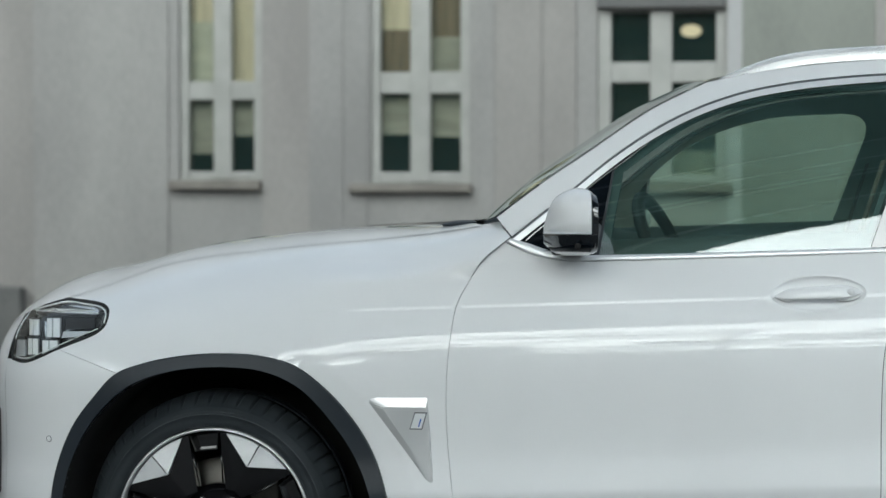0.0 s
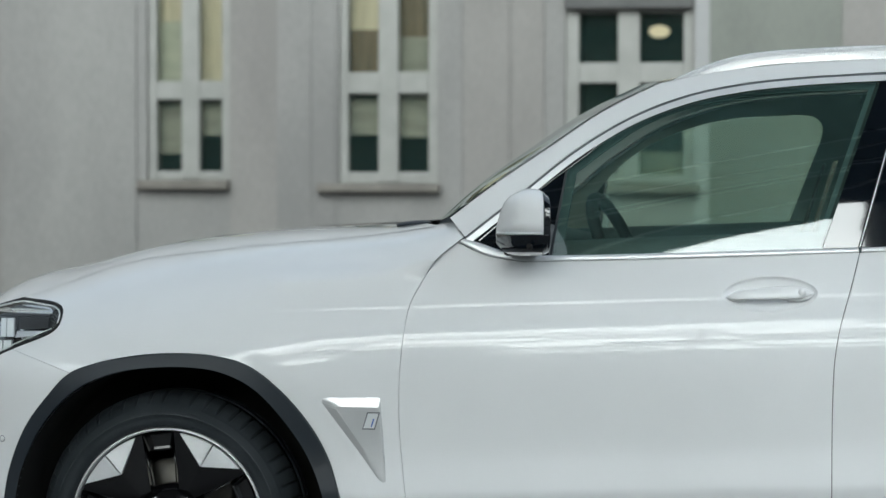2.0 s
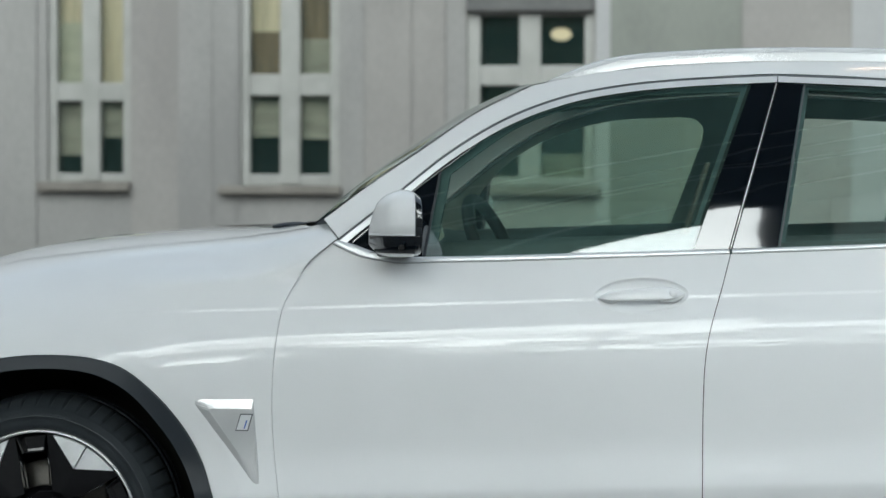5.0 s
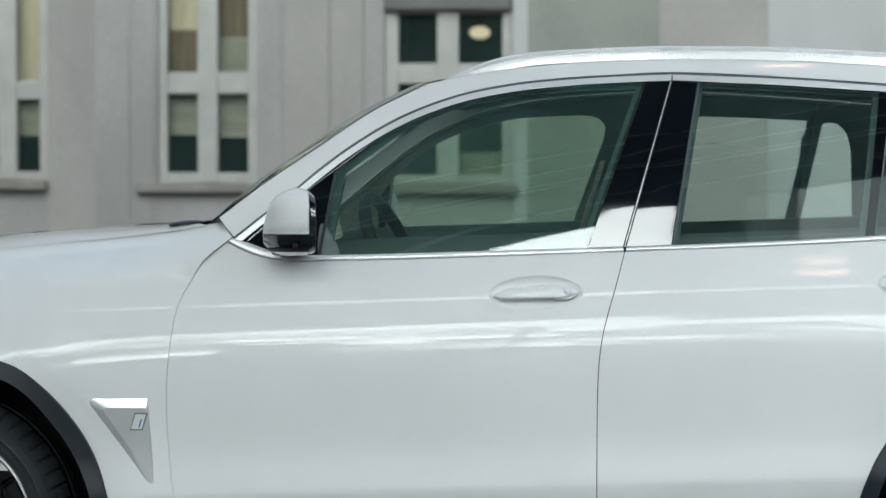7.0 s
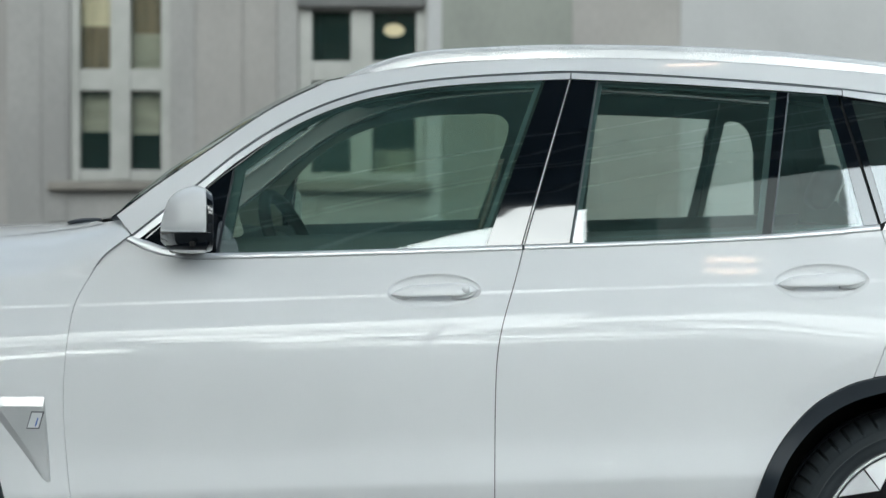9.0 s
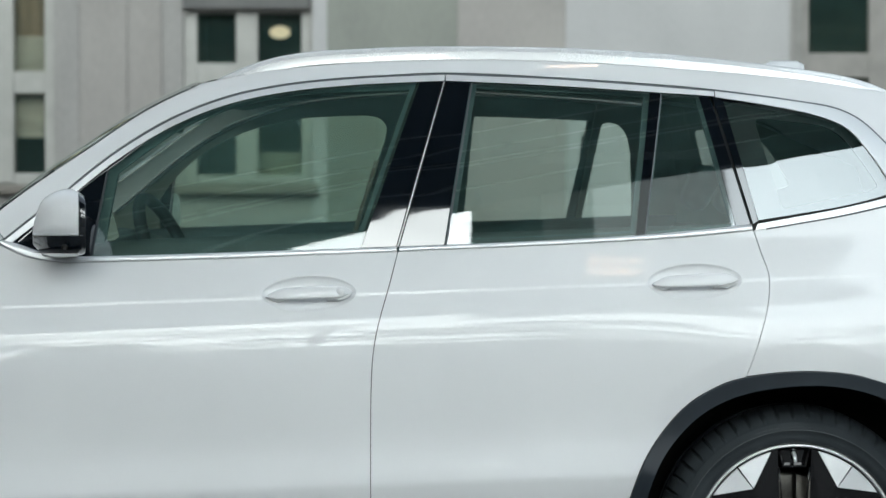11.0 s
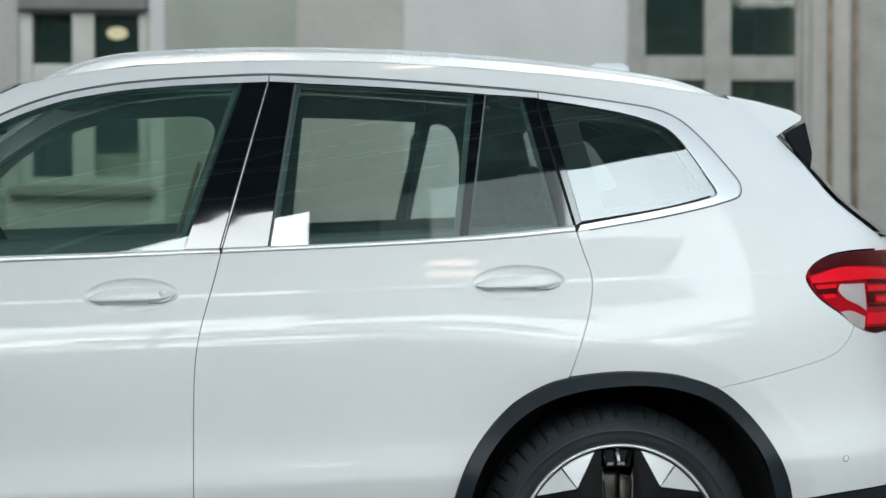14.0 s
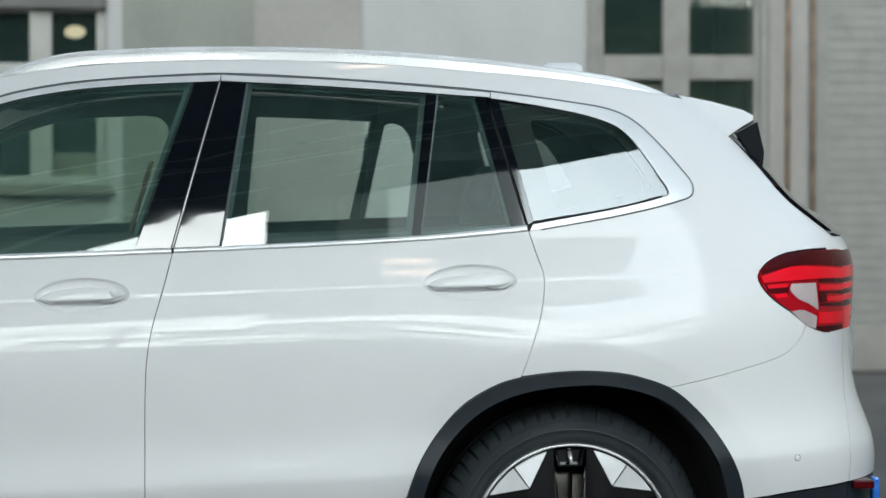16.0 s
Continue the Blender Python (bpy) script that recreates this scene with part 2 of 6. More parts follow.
def add_tube(bm, pts, radius, n=12, squash=1.0):
    """a round bar along points, with closed ends"""
    pts = [Vector(p) for p in pts]
    rows = []
    for i, p in enumerate(pts):
        d = (pts[min(i + 1, len(pts) - 1)] - pts[max(i - 1, 0)]).normalized()
        a = d.cross(Vector((0, 0, 1)) if abs(d.z) < 0.9 else Vector((1, 0, 0))).normalized()
        b = a.cross(d)
        r = radius[i] if isinstance(radius, (list, tuple)) else radius
        rows.append([p + a * (r * math.cos(k * 2 * math.pi / n)) + b * (r * squash * math.sin(k * 2 * math.pi / n)) for k in range(n)])
    vs = add_grid(bm, rows, True)
    bm.faces.new(vs[0][::-1])
    bm.faces.new(vs[-1])


def add_lathe(bm, profile, centre, n=64, swell=None):
    """turns (radius, y) about the axis through centre along y"""
    rows = []
    for k in range(n):
        a = 2 * math.pi * k / n
        rows.append([Vector((centre[0] + (r + (swell(k, j) if swell else 0)) * math.cos(a), centre[1] + y, centre[2] + (r + (swell(k, j) if swell else 0)) * math.sin(a)))
                     for j, (r, y) in enumerate(profile)])
    rows.append(rows[0])
    add_grid(bm, rows, False, True)
    bmesh.ops.remove_doubles(bm, verts=bm.verts, dist=1e-6)


def curve(pts, step=0.012):
    """an even run of points along a smooth line through pts (centripetal spline)"""
    P = [np.array(p, float) for p in pts]
    if len(P) == 2:
        n = max(int(np.linalg.norm(P[1] - P[0]) / step), 1)
        return [P[0] + (P[1] - P[0]) * i / n for i in range(n + 1)]
    P = [2 * P[0] - P[1]] + P + [2 * P[-1] - P[-2]]
    out = []
    for i in range(1, len(P) - 2):
        p0, p1, p2, p3 = P[i - 1:i + 3]
        t1 = np.linalg.norm(p1 - p0) ** 0.5
        t2 = t1 + np.linalg.norm(p2 - p1) ** 0.5
        t3 = t2 + np.linalg.norm(p3 - p2) ** 0.5
        n = max(int(np.linalg.norm(p2 - p1) / step), 2)
        for k in range(n):
            t = t1 + (t2 - t1) * k / n
            a1 = (t1 - t) / t1 * p0 + t / t1 * p1
            a2 = (t2 - t) / (t2 - t1) * p1 + (t - t1) / (t2 - t1) * p2
            a3 = (t3 - t) / (t3 - t2) * p2 + (t - t2) / (t3 - t2) * p3
            b1 = (t2 - t) / t2 * a1 + t / t2 * a2
            b2 = (t3 - t) / (t3 - t1) * a2 + (t - t1) / (t3 - t1) * a3
            out.append((t2 - t) / (t2 - t1) * b1 + (t - t1) / (t2 - t1) * b2)
    return out + [P[-2]]


def ring(*runs, step=0.012):
    """a closed outline made of smooth runs, sharp where they meet"""
    out = []
    for r in runs:
        for p in curve(r, step):
            if not out or np.linalg.norm(out[-1] - p) > 1e-4:
                out.append(p)
    if np.linalg.norm(out[0] - out[-1]) < 1e-4:
        out.pop()
    return out


def area(poly):
    q = np.array(poly)
    return 0.5 * float(np.sum(q[:, 0] * np.roll(q[:, 1], -1) - np.roll(q[:, 0], -1) * q[:, 1]))


def shrink(poly, d):
    """moves a closed outline inwards by d"""
    if area(poly) < 0:
        poly = poly[::-1]
    q, out = np.array(poly), []
    for i in range(len(q)):
        e1, e2 = q[i] - q[i - 1], q[(i + 1) % len(q)] - q[i]
        n1, n2 = np.array([-e1[1], e1[0]]) / (np.linalg.norm(e1) + 1e-9), np.array([-e2[1], e2[0]]) / (np.linalg.norm(e2) + 1e-9)
        b = n1 + n2
        out.append(q[i] + b / max(np.dot(b, b), 0.5) * 2 * d)
    return out


def inside(poly, pts):
    """which of pts lie inside the closed outline"""
    q, r = np.array(poly), np.roll(np.array(poly), -1, 0)
    px, pz = pts[:, 0][:, None], pts[:, 1][:, None]
    cross = (q[:, 1] > pz) != (r[:, 1] > pz)
    with np.errstate(divide="ignore", invalid="ignore"):
        at = (r[:, 0] - q[:, 0]) * (pz - q[:, 1]) / (r[:, 1] - q[:, 1]) + q[:, 0]
    return (np.sum(cross & (px < at), 1) % 2) == 1


def far_from(poly, pts, d):
    q = np.array(poly)
    keep = np.ones(len(pts), bool)
    for a in range(0, len(pts), 2000):
        dist = np.linalg.norm(pts[a:a + 2000, None, :] - q[None], axis=2).min(1)
        keep[a:a + 2000] = dist > d
    return keep


HALF = 0.945                      # half the car's width
RISE = 0.037                      # the shoulder lines climb to the rear
CREASE = 1.0175                   # height of the flank's crease at x = 1.6


def sheet(name, outline, depth, mat, parent, label="", gap=0.0, dx=0.03, dz=0.014, rim=0.018, holes=(), mirror=False, dense=None, only=None, extra=()):
    """a pressed panel: the part of the surface y = depth(x, z) inside the outline, with turned-in edges"""
    poly = shrink(outline, gap) if gap else (outline if area(outline) > 0 else outline[::-1])
    q = np.array(poly)
    lo, hi = q.min(0), q.max(0)
    xs = list(np.arange(lo[0] + dx / 2, hi[0], dx))
    if dense:
        xs = [x for x in xs if x < dense] + list(np.arange(max(dense, lo[0]), hi[0], dx / 4))
    # rows run parallel to the flank's crease, closer together on the crease itself
    ws = [w for w in np.arange(lo[1] - 0.12 + dz / 2, hi[1] + 0.12, dz) if abs(w - CREASE) > 0.008]
    ws += [CREASE + d for d in (-0.007, -0.0048, -0.0022, 0.0, 0.0022, 0.0048, 0.007)]
    g = np.array([(x, w + RISE * (x - 1.6)) for x in xs for w in ws])
    keep = inside(poly, g) & far_from(poly, g, 0.007)
    cuts = [h if area(h) < 0 else h[::-1] for h in holes]
    for h in cuts:
        keep &= ~inside(h, g) & far_from(h, g, 0.007)
    g = g[keep]
    for cx, cz, a, b in extra:
        g = g[((g[:, 0] - cx) / a) ** 2 + ((g[:, 1] - cz) / b) ** 2 > 1.5]
        g = np.vstack([g] + [[(cx + a * r * math.cos(k * math.pi / 48), cz + 0.03 * a * r * math.cos(k * math.pi / 48) + b * r * math.sin(k * math.pi / 48)) for k in range(96)]
                              for r in (0.2, 0.4, 0.6, 0.75, 0.86, 0.93, 0.97, 1.0, 1.03, 1.08, 1.15)])
    coords, edges = [], []
    for loop in [poly] + cuts:
        s = len(coords)
        coords += [Vector((float(p[0]), float(p[1]))) for p in loop]
        edges += [(s + i, s + (i + 1) % len(loop)) for i in range(len(loop))]
    coords += [Vector((float(p[0]), float(p[1]))) for p in g]
    vs, _, fs, _, _, _ = geometry.delaunay_2d_cdt(coords, edges, [], 1, 1e-5)
    P, N, F = [], [], []
    e = 0.002
    for v in vs:
        x, z = v.x, v.y
        y = depth(x, z)
        nx, nz = (depth(x + e, z) - depth(x - e, z)) / (2 * e), (depth(x, z + e) - depth(x, z - e)) / (2 * e)
        P.append((x, y, z))
        N.append(Vector((nx, -1, nz)).normalized())
    mids = np.array([[sum(vs[i].x for i in f) / 3, sum(vs[i].y for i in f) / 3] for f in fs])
    keep = inside(poly, mids)
    for h in cuts:
        keep &= ~inside(h, mids)
    for f, ok in zip(fs, keep):
        if not ok:
            continue
        a, b, c = (vs[i] for i in f[:3])
        F.append(list(f) if (b - a).cross(c - a) > 0 else list(f)[::-1])
    for loop in [poly] + cuts:
        s = len(P)
        for p in loop:
            y = depth(float(p[0]), float(p[1]))
            P += [(float(p[0]), y, float(p[1])), (float(p[0]), y + rim, float(p[1]))]
        n = len(loop)
        for i in range(n):
            a, b = s + 2 * i, s + 2 * ((i + 1) % n)
            F.append([a, a + 1, b + 1, b])
            d = np.array(loop[(i + 1) % n]) - np.array(loop[i - 1])
            nrm = Vector((d[1], -0.35 * np.linalg.norm(d), -d[0])).normalized()
            N += [nrm, nrm]
    made = []
    for far in ((only,) if only is not None else (False, True) if mirror else (False,)):
        pp = [(x, 2 * HALF - y, z) for x, y, z in P] if far else P
        ff = [f[::-1] for f in F] if far else F
        nn = [(v.x, -v.y, v.z) for v in N] if far else [tuple(v) for v in N]
        me = bpy.data.meshes.new(name)
        me.from_pydata(pp, [], ff)
        me.materials.append(mat)
        for f in me.polygons:
            f.use_smooth = True
        me.normals_split_custom_set_from_vertices(nn)
        made.append(attach(new(name, me), parent[1 if far else 0] if isinstance(parent, (list, tuple)) else parent, label))
    return made


def strip(name, outer, inner, proud, mat, parent, depth, label="", mirror=True, cap=0.01, flat=False):
    """a narrow rounded moulding between two lines on the flank"""
    n = max(len(outer), len(inner))
    def even(c):
        c = np.array(c)
        s = np.r_[0, np.cumsum(np.linalg.norm(np.diff(c, axis=0), axis=1))]
        return [np.array([np.interp(t, s, c[:, k]) for k in range(2)]) for t in np.linspace(0, s[-1], n)]
    A, B = even(outer), even(inner)
    rows = []
    for a, b in zip(A, B):
        row = []
        for u, h in ((0, -cap), (0, 0.6), (0.015, 0.9), (0.05, 1), (0.07, 1), (0.93, 1), (0.95, 1), (0.985, 0.85), (1, 0.5), (1, -cap)) if flat else ((0, -cap), (0, 0.3), (0.12, 0.75), (0.3, 0.95), (0.5, 1), (0.7, 0.95), (0.88, 0.75), (1, 0.3), (1, -cap)):
            p = a + (b - a) * u
            lift = h * proud if h > 0 else h
            row.append((p[0], depth(p[0], p[1]) - lift, p[1]))
        rows.append(row)
    made = []
    for far in ((False, True) if mirror else (False,)):
        bm = bmesh.new()
        add_grid(bm, [[(x, 2 * HALF - y if far else y, z) for x, y, z in r] for r in rows])
        bmesh.ops.recalc_face_normals(bm, faces=bm.faces)
        me_mid = sum((v.normal.y for v in bm.verts), 0.0)
        if (me_mid > 0) != far:
            bmesh.ops.reverse_faces(bm, faces=bm.faces)
        made.append(part(name, bm, mat, parent[1 if far else 0] if isinstance(parent, (list, tuple)) else parent, label))
    return made


# ---------- the car body as a surface ----------
def cubic(xs, ys):
    """natural cubic spline through (xs, ys), straight beyond its ends"""
    xs, ys = np.array(xs, float), np.array(ys, float)
    n, h = len(xs), np.diff(xs)
    A, r = np.eye(n), np.zeros(n)
    for i in range(1, n - 1):
        A[i, i - 1:i + 2] = h[i - 1], 2 * (h[i - 1] + h[i]), h[i]
        r[i] = 6 * ((ys[i + 1] - ys[i]) / h[i] - (ys[i] - ys[i - 1]) / h[i - 1])
    m = np.linalg.solve(A, r)
    lo = (ys[1] - ys[0]) / h[0] - h[0] * m[1] / 6
    hi = (ys[-1] - ys[-2]) / h[-1] + h[-1] * m[-2] / 6
    def f(x):
        if x <= xs[0]:
            return ys[0] + lo * (x - xs[0])
        if x >= xs[-1]:
            return ys[-1] + hi * (x - xs[-1])
        i = min(int(np.searchsorted(xs, x)) - 1, n - 2)
        a, b = xs[i + 1] - x, x - xs[i]
        return float((m[i] * a**3 + m[i + 1] * b**3) / (6 * h[i]) + (ys[i] / h[i] - m[i] * h[i] / 6) * a + (ys[i + 1] / h[i] - m[i + 1] * h[i] / 6) * b)
    return f




def zeta(x, z):
    return z - RISE * (x - 1.6)


def nose(x):
    """inset of the plan outline at the front"""
    d = min(max((-0.08 - x) / 0.74, 0.0), 1.0)
    return HALF * (1 - max(1 - d**2.6, 0.0) ** (1 / 2.6))


tail_end = cubic([0.2, 0.45, 0.58, 0.70, 0.85, 1.02, 1.13, 1.25, 1.45, 1.62], [3.82, 3.845, 3.84, 3.795, 3.765, 3.775, 3.765, 3.67, 3.49, 3.35])


def tail(x, z):
    """inset of the plan outline at the rear"""
    start = min(3.0, tail_end(z) - 0.72)
    d = min(max((x - start) / (tail_end(z) - start), 0.0), 1.0)
    return HALF * (1 - max(1 - d**2.7, 0.0) ** (1 / 2.7))


def integrated(zs, slopes, z0, y0):
    """a section line from the slopes wanted at given heights, through (z0, y0)"""
    g = np.arange(zs[0], zs[-1] + 0.0005, 0.001)
    k = np.interp(g, zs, slopes)
    y = np.r_[0, np.cumsum((k[1:] + k[:-1]) / 2 * 0.001)]
    y += y0 - np.interp(z0, g, y)
    return lambda z: float(np.interp(z, g, y))


lower_section = integrated([0.20, 0.36, 0.47, 0.515, 0.533, 0.56, 0.598, 0.63, 0.67, 0.74, 0.80, 0.83, 0.87, 0.91, 0.945, 0.965, 1.0130, 1.0155, 1.0195, 1.0220, 1.14],
                           [-0.55, -0.50, -0.40, -0.28, 0.10, 0.155, 0.14, 0.0, -0.09, -0.08, -0.04, 0.0, 0.08, 0.17, 0.27, 0.37, 0.405, 0.20, 0.20, 0.405, 0.40], 1.127, 0.052)
upper_section = cubic([1.127, 1.25, 1.35, 1.45, 1.56, 1.66], [0.052, 0.088, 0.121, 0.160, 0.212, 0.268])


def ease(t):
    t = min(max(t, 0.0), 1.0)
    return t * t * (3 - 2 * t)


def flare(x, z):
    """a narrow band round each wheel arch that turns inwards (in front, only behind the wheel), with a soft crease at its edge"""
    out = 0.0
    for cx, cz, edge, swell in ((0.005, 0.360, 0.556, -0.0090 * ease((x - 0.17) / 0.17)), (2.877, 0.353, 0.545, -0.0095)):
        d = (edge - math.hypot(x - cx, z - cz)) / 0.065
        d = 0.0 if d < -0.06 else (d + 0.06) ** 2 / 0.24 if d < 0.06 else d
        out += swell * min(d, 1.2)
    return out


def haunch(x, z, cx, wide, swell, low=0.72, high=1.08):
    """the flank swells over a wheel, between two heights, and falls away before and behind it"""
    return swell * math.exp(-((x - cx) / wide) ** 2) * (1 - ease((zeta(x, z) - low) / (high - low)))


def side_y(x, z):
    """depth of the body's flank"""
    s = zeta(x, z)
    if s < 1.127:
        y = lower_section(s)
    else:
        y = upper_section(min(s, 1.75))
    n, r = nose(x), tail(x, z)
    return y * (1 - n / HALF) * (1 - r / HALF) + n + r - flare(x, z) - haunch(x, z, 2.90, 0.34, 0.022, 0.78, 1.01)


# ---------- ground, canopy, buildings that close the yard ----------
bm = bmesh.new()
add_grid(bm, [[(x, y, 0) for x in (-400, -60, -20, -8, 0, 8, 20, 60, 400)] for y in (-400, -60, -20, -8, 0, 8, 20, 60, 400)])
tagged(mesh_object("ground", bm, ASPHALT), "worn grey asphalt of the yard", "ground", kind="structure")


def wall(name, x0, x1, z0, z1, y0, y1, openings, mat, label):
    """a thick wall along x with rectangular openings (xa, xb, za, zb) through it"""
    xs = sorted({x0, x1, *[o[0] for o in openings], *[o[1] for o in openings]})
    zs = sorted({z0, z1, *[o[2] for o in openings], *[o[3] for o in openings]})
    solid = {}
    for i in range(len(xs) - 1):
        for k in range(len(zs) - 1):
            cx, cz = (xs[i] + xs[i + 1]) / 2, (zs[k] + zs[k + 1]) / 2
            solid[i, k] = not any(o[0] < cx < o[1] and o[2] < cz < o[3] for o in openings)
    bm = bmesh.new()
    def quad(*ps):
        bm.faces.new([bm.verts.new(p) for p in ps])
    for (i, k), s in solid.items():
        if not s:
            continue
        a, b, c, d = xs[i], xs[i + 1], zs[k], zs[k + 1]
        quad((a, y0, c), (b, y0, c), (b, y0, d), (a, y0, d))
        quad((b, y1, c), (a, y1, c), (a, y1, d), (b, y1, d))
        if not solid.get((i - 1, k), False):
            quad((a, y1, c), (a, y0, c), (a, y0, d), (a, y1, d))
        if not solid.get((i + 1, k), False):
            quad((b, y0, c), (b, y1, c), (b, y1, d), (b, y0, d))
        if not solid.get((i, k - 1), False):
            quad((a, y1, c), (b, y1, c), (b, y0, c), (a, y0, c))
        if not solid.get((i, k + 1), False):
            quad((a, y0, d), (b, y0, d), (b, y1, d), (a, y1, d))
    bmesh.ops.remove_doubles(bm, verts=bm.verts, dist=1e-5)
    return tagged(mesh_object(name, bm, mat, False), label, "wall", kind="structure")


WALL = 9.98
OPEN = [(-2.706, -2.119, 1.301, 2.827), (-1.356, -0.671, 1.281, 2.827), (0.2, 1.061, 1.281, 2.827), (4.378, 5.503, 1.281, 2.885)]
wall("wall_north", -12, 4.309, 0, 7.5, WALL, WALL + 0.45, OPEN[:3], PLASTER, "pale grey plastered facade with narrow windows")
wall("wall_northeast", 4.309, 16, 0, 7.5, WALL + 0.03, WALL + 0.48, OPEN[3:], BRICK, "greyish white painted brick facade")
for name, a, b, mat, label in (
        ("wall_west", (-12.4, -24, 0), (-12, 10.43, 7.5), OPPOSITE, "plain rendered wall beside the yard"),
        ("wall_east", (16, -24, 0), (16.4, 10.43, 7.5), OPPOSITE, "plain rendered wall beside the yard"),
        ("wall_south", (-12.4, -24.4, 0), (16.4, -24, 5.0), OPPOSITE, "plain rendered wall across the yard")):
    tagged(mesh_object(name, block(a, b, 0), mat, False), label, "wall", kind="structure")
bm = bmesh.new()
canopy = [(-6.0, -12.07), (0.6, -7.75), (1.62, -7.05), (3.2, -5.62), (3.45, -5.5), (3.72, -5.34), (3.88, -5.05), (4.27, -4.54), (4.72, -3.98), (5.6, -2.6), (8.0, -1.2), (-2.0, -1.2), (-6.0, 2.2)]
lo_, hi_ = [(x, y, 5.6) for x, y in canopy], [(x, y, 6.0) for x, y in canopy]
v0, v1 = [bm.verts.new(p) for p in lo_], [bm.verts.new(p) for p in hi_]
bm.faces.new(v0[::-1]), bm.faces.new(v1)
for i in range(len(canopy)):
    bm.faces.new([v0[i - 1], v0[i], v1[i], v1[i - 1]])
tagged(mesh_object("ceiling", bm, CONCRETE, False), "dark concrete canopy over the parking bay", "canopy", kind="structure")

# unseen blockers added across the yard hide low sky from wing and door
for x0, x1, low, top in ((-12.4, -5.2, 5.003, 8.6), (-5.2, -3.7, 7.2, 8.6), (-3.7, -2.2, 5.003, 8.0)):
    tagged(mesh_object("blocker_southwest", block((x0, -24.4, low), (x1, -24.0, top), 0), OPPOSITE, False), "unseen taller wall added to block low sky from the car's front", "wall", kind="structure")
# unseen panels added under the canopy's edge dim the sky mirrored in the car
def hanging(xa, ya, xb, yb, z0, z1):
    bm = bmesh.new()
    quad = [(xa, ya, z0), (xb, yb, z0), (xb, yb, z1), (xa, ya, z1)]
    f0, f1 = [bm.verts.new(p) for p in quad], [bm.verts.new((x - 0.012, y + 0.016, z)) for x, y, z in quad]
    bm.faces.new(f0), bm.faces.new(f1[::-1])
    for i in range(4):
        bm.faces.new([f0[i], f1[i], f1[(i + 1) % 4], f0[(i + 1) % 4]])
    return bm


tagged(mesh_object("trim", hanging(1.97, -6.66, 2.375, -6.265, 4.2, 5.598), CONCRETE, False), "unseen dark panel added under the canopy to block mirrored sky", "fascia", kind="structure")
tagged(mesh_object("trim", hanging(2.38, -6.26, 2.65, -6.0, 4.2, 5.598), SKY_FILTER_DARK, False), "unseen filter panel added under the canopy to dim mirrored sky", "fascia", kind="structure")
tagged(mesh_object("trim", hanging(2.655, -5.995, 3.34, -5.36, 4.2, 5.598), SKY_FILTER, False), "unseen filter panel added under the canopy to dim mirrored sky", "fascia", kind="structure")
for xa, ya, xb, yb in ((3.345, -5.355, 3.90, -4.75), (3.90, -4.75, 4.50, -3.30), (4.50, -3.30, 5.25, -2.42)):
    tagged(mesh_object("trim", hanging(xa, ya, xb, yb, 3.9, 5.598), SKY_FILTER_FAINT, False), "unseen faint filter panel added under the canopy to dim mirrored sky", "fascia", kind="structure")
# unseen bars added in the open yard break the mirrored sky into streaks
rack = thing("reflection_bars", 0, -11, 0, "unseen dark posts and crossbeams added to streak the car's reflections", "frame")
for x in (-8.0, -3.2, 0.9, 4.6, 9.0):
    part("post", block((x - 0.05, -11.05, 0), (x + 0.05, -10.95, 6.2), 0.01), CONCRETE, rack, "", False)
rng = random.Random(11)
for z, d in ((1.9, 0.16), (2.25, 0.22), (2.7, 0.34), (3.15, 0.26), (3.5, 0.18), (3.95, 0.40), (4.5, 0.30), (4.95, 0.24), (5.4, 0.36), (5.95, 0.20)):
    x = -8 + rng.uniform(0, 2.5)
    while x < 9:
        n = rng.uniform(1.2, 4.6)
        part("crossbeam", block((x, -11.04, z - d / 2 + rng.uniform(-0.06, 0.06)), (min(x + n, 9.2), -10.96, z + d / 2 + rng.uniform(-0.06, 0.06)), 0.01), CONCRETE, rack, "", False)
        x += n + rng.uniform(0.5, 2.6)

for x, y, tubes, r, half in ((2.70, -4.94, (-0.035, 0.035), 0.0055, 0.14), (2.40, -1.93, (0.0,), 0.018, 0.12)):
    lamp = thing("ceiling_light", x, y, 5.6, "warm tube light fixed under the canopy", "lamp", "lights under the canopy")
    part("housing", block((x - 0.18, y - 0.02, 5.56), (x + 0.18, y + 0.02, 5.6), 0.01), CONCRETE, lamp, "", False)
    for dy in tubes:
        bm = bmesh.new()
        add_tube(bm, [(x - half, y + dy, 5.535), (x + half, y + dy, 5.535)], r, 12)
        part("tube", bm, TUBE, lamp, "glowing lamp tube")
for c, xa, xb, r in ((-7.83, -0.5, 4.3, 0.018), (-6.98, -1.6, 4.3, 0.022), (-6.84, -1.6, 4.3, 0.014), (-6.40, -2.0, 4.2, 0.016), (-5.80, -2.4, 4.1, 0.018)):
    # each runs on the slant under the canopy, in three lengths with a slight sag between its brackets
    pipe = thing("conduit", xa, xa + c, 5.56, "thin pale conduit fixed under the canopy", "pipe", "conduits under the canopy")
    bm = bmesh.new()
    add_tube(bm, [(x, x + c + 0.012 * math.sin(2.1 * x + 3 * c), 5.565 - 0.012 * math.sin(math.pi * ((x - xa) / (xb - xa) * 3 % 1))) for x in np.linspace(xa, xb, 40)], r, 8)
    part("tube", bm, PALE, pipe)
    for s in (0.02, 0.333, 0.667, 0.98):
        x = xa + (xb - xa) * s
        part("bracket", block((x - 0.03, x + c - 0.03, 5.545), (x + 0.03, x + c + 0.03, 5.602), 0.004), CONCRETE, pipe, "", False)
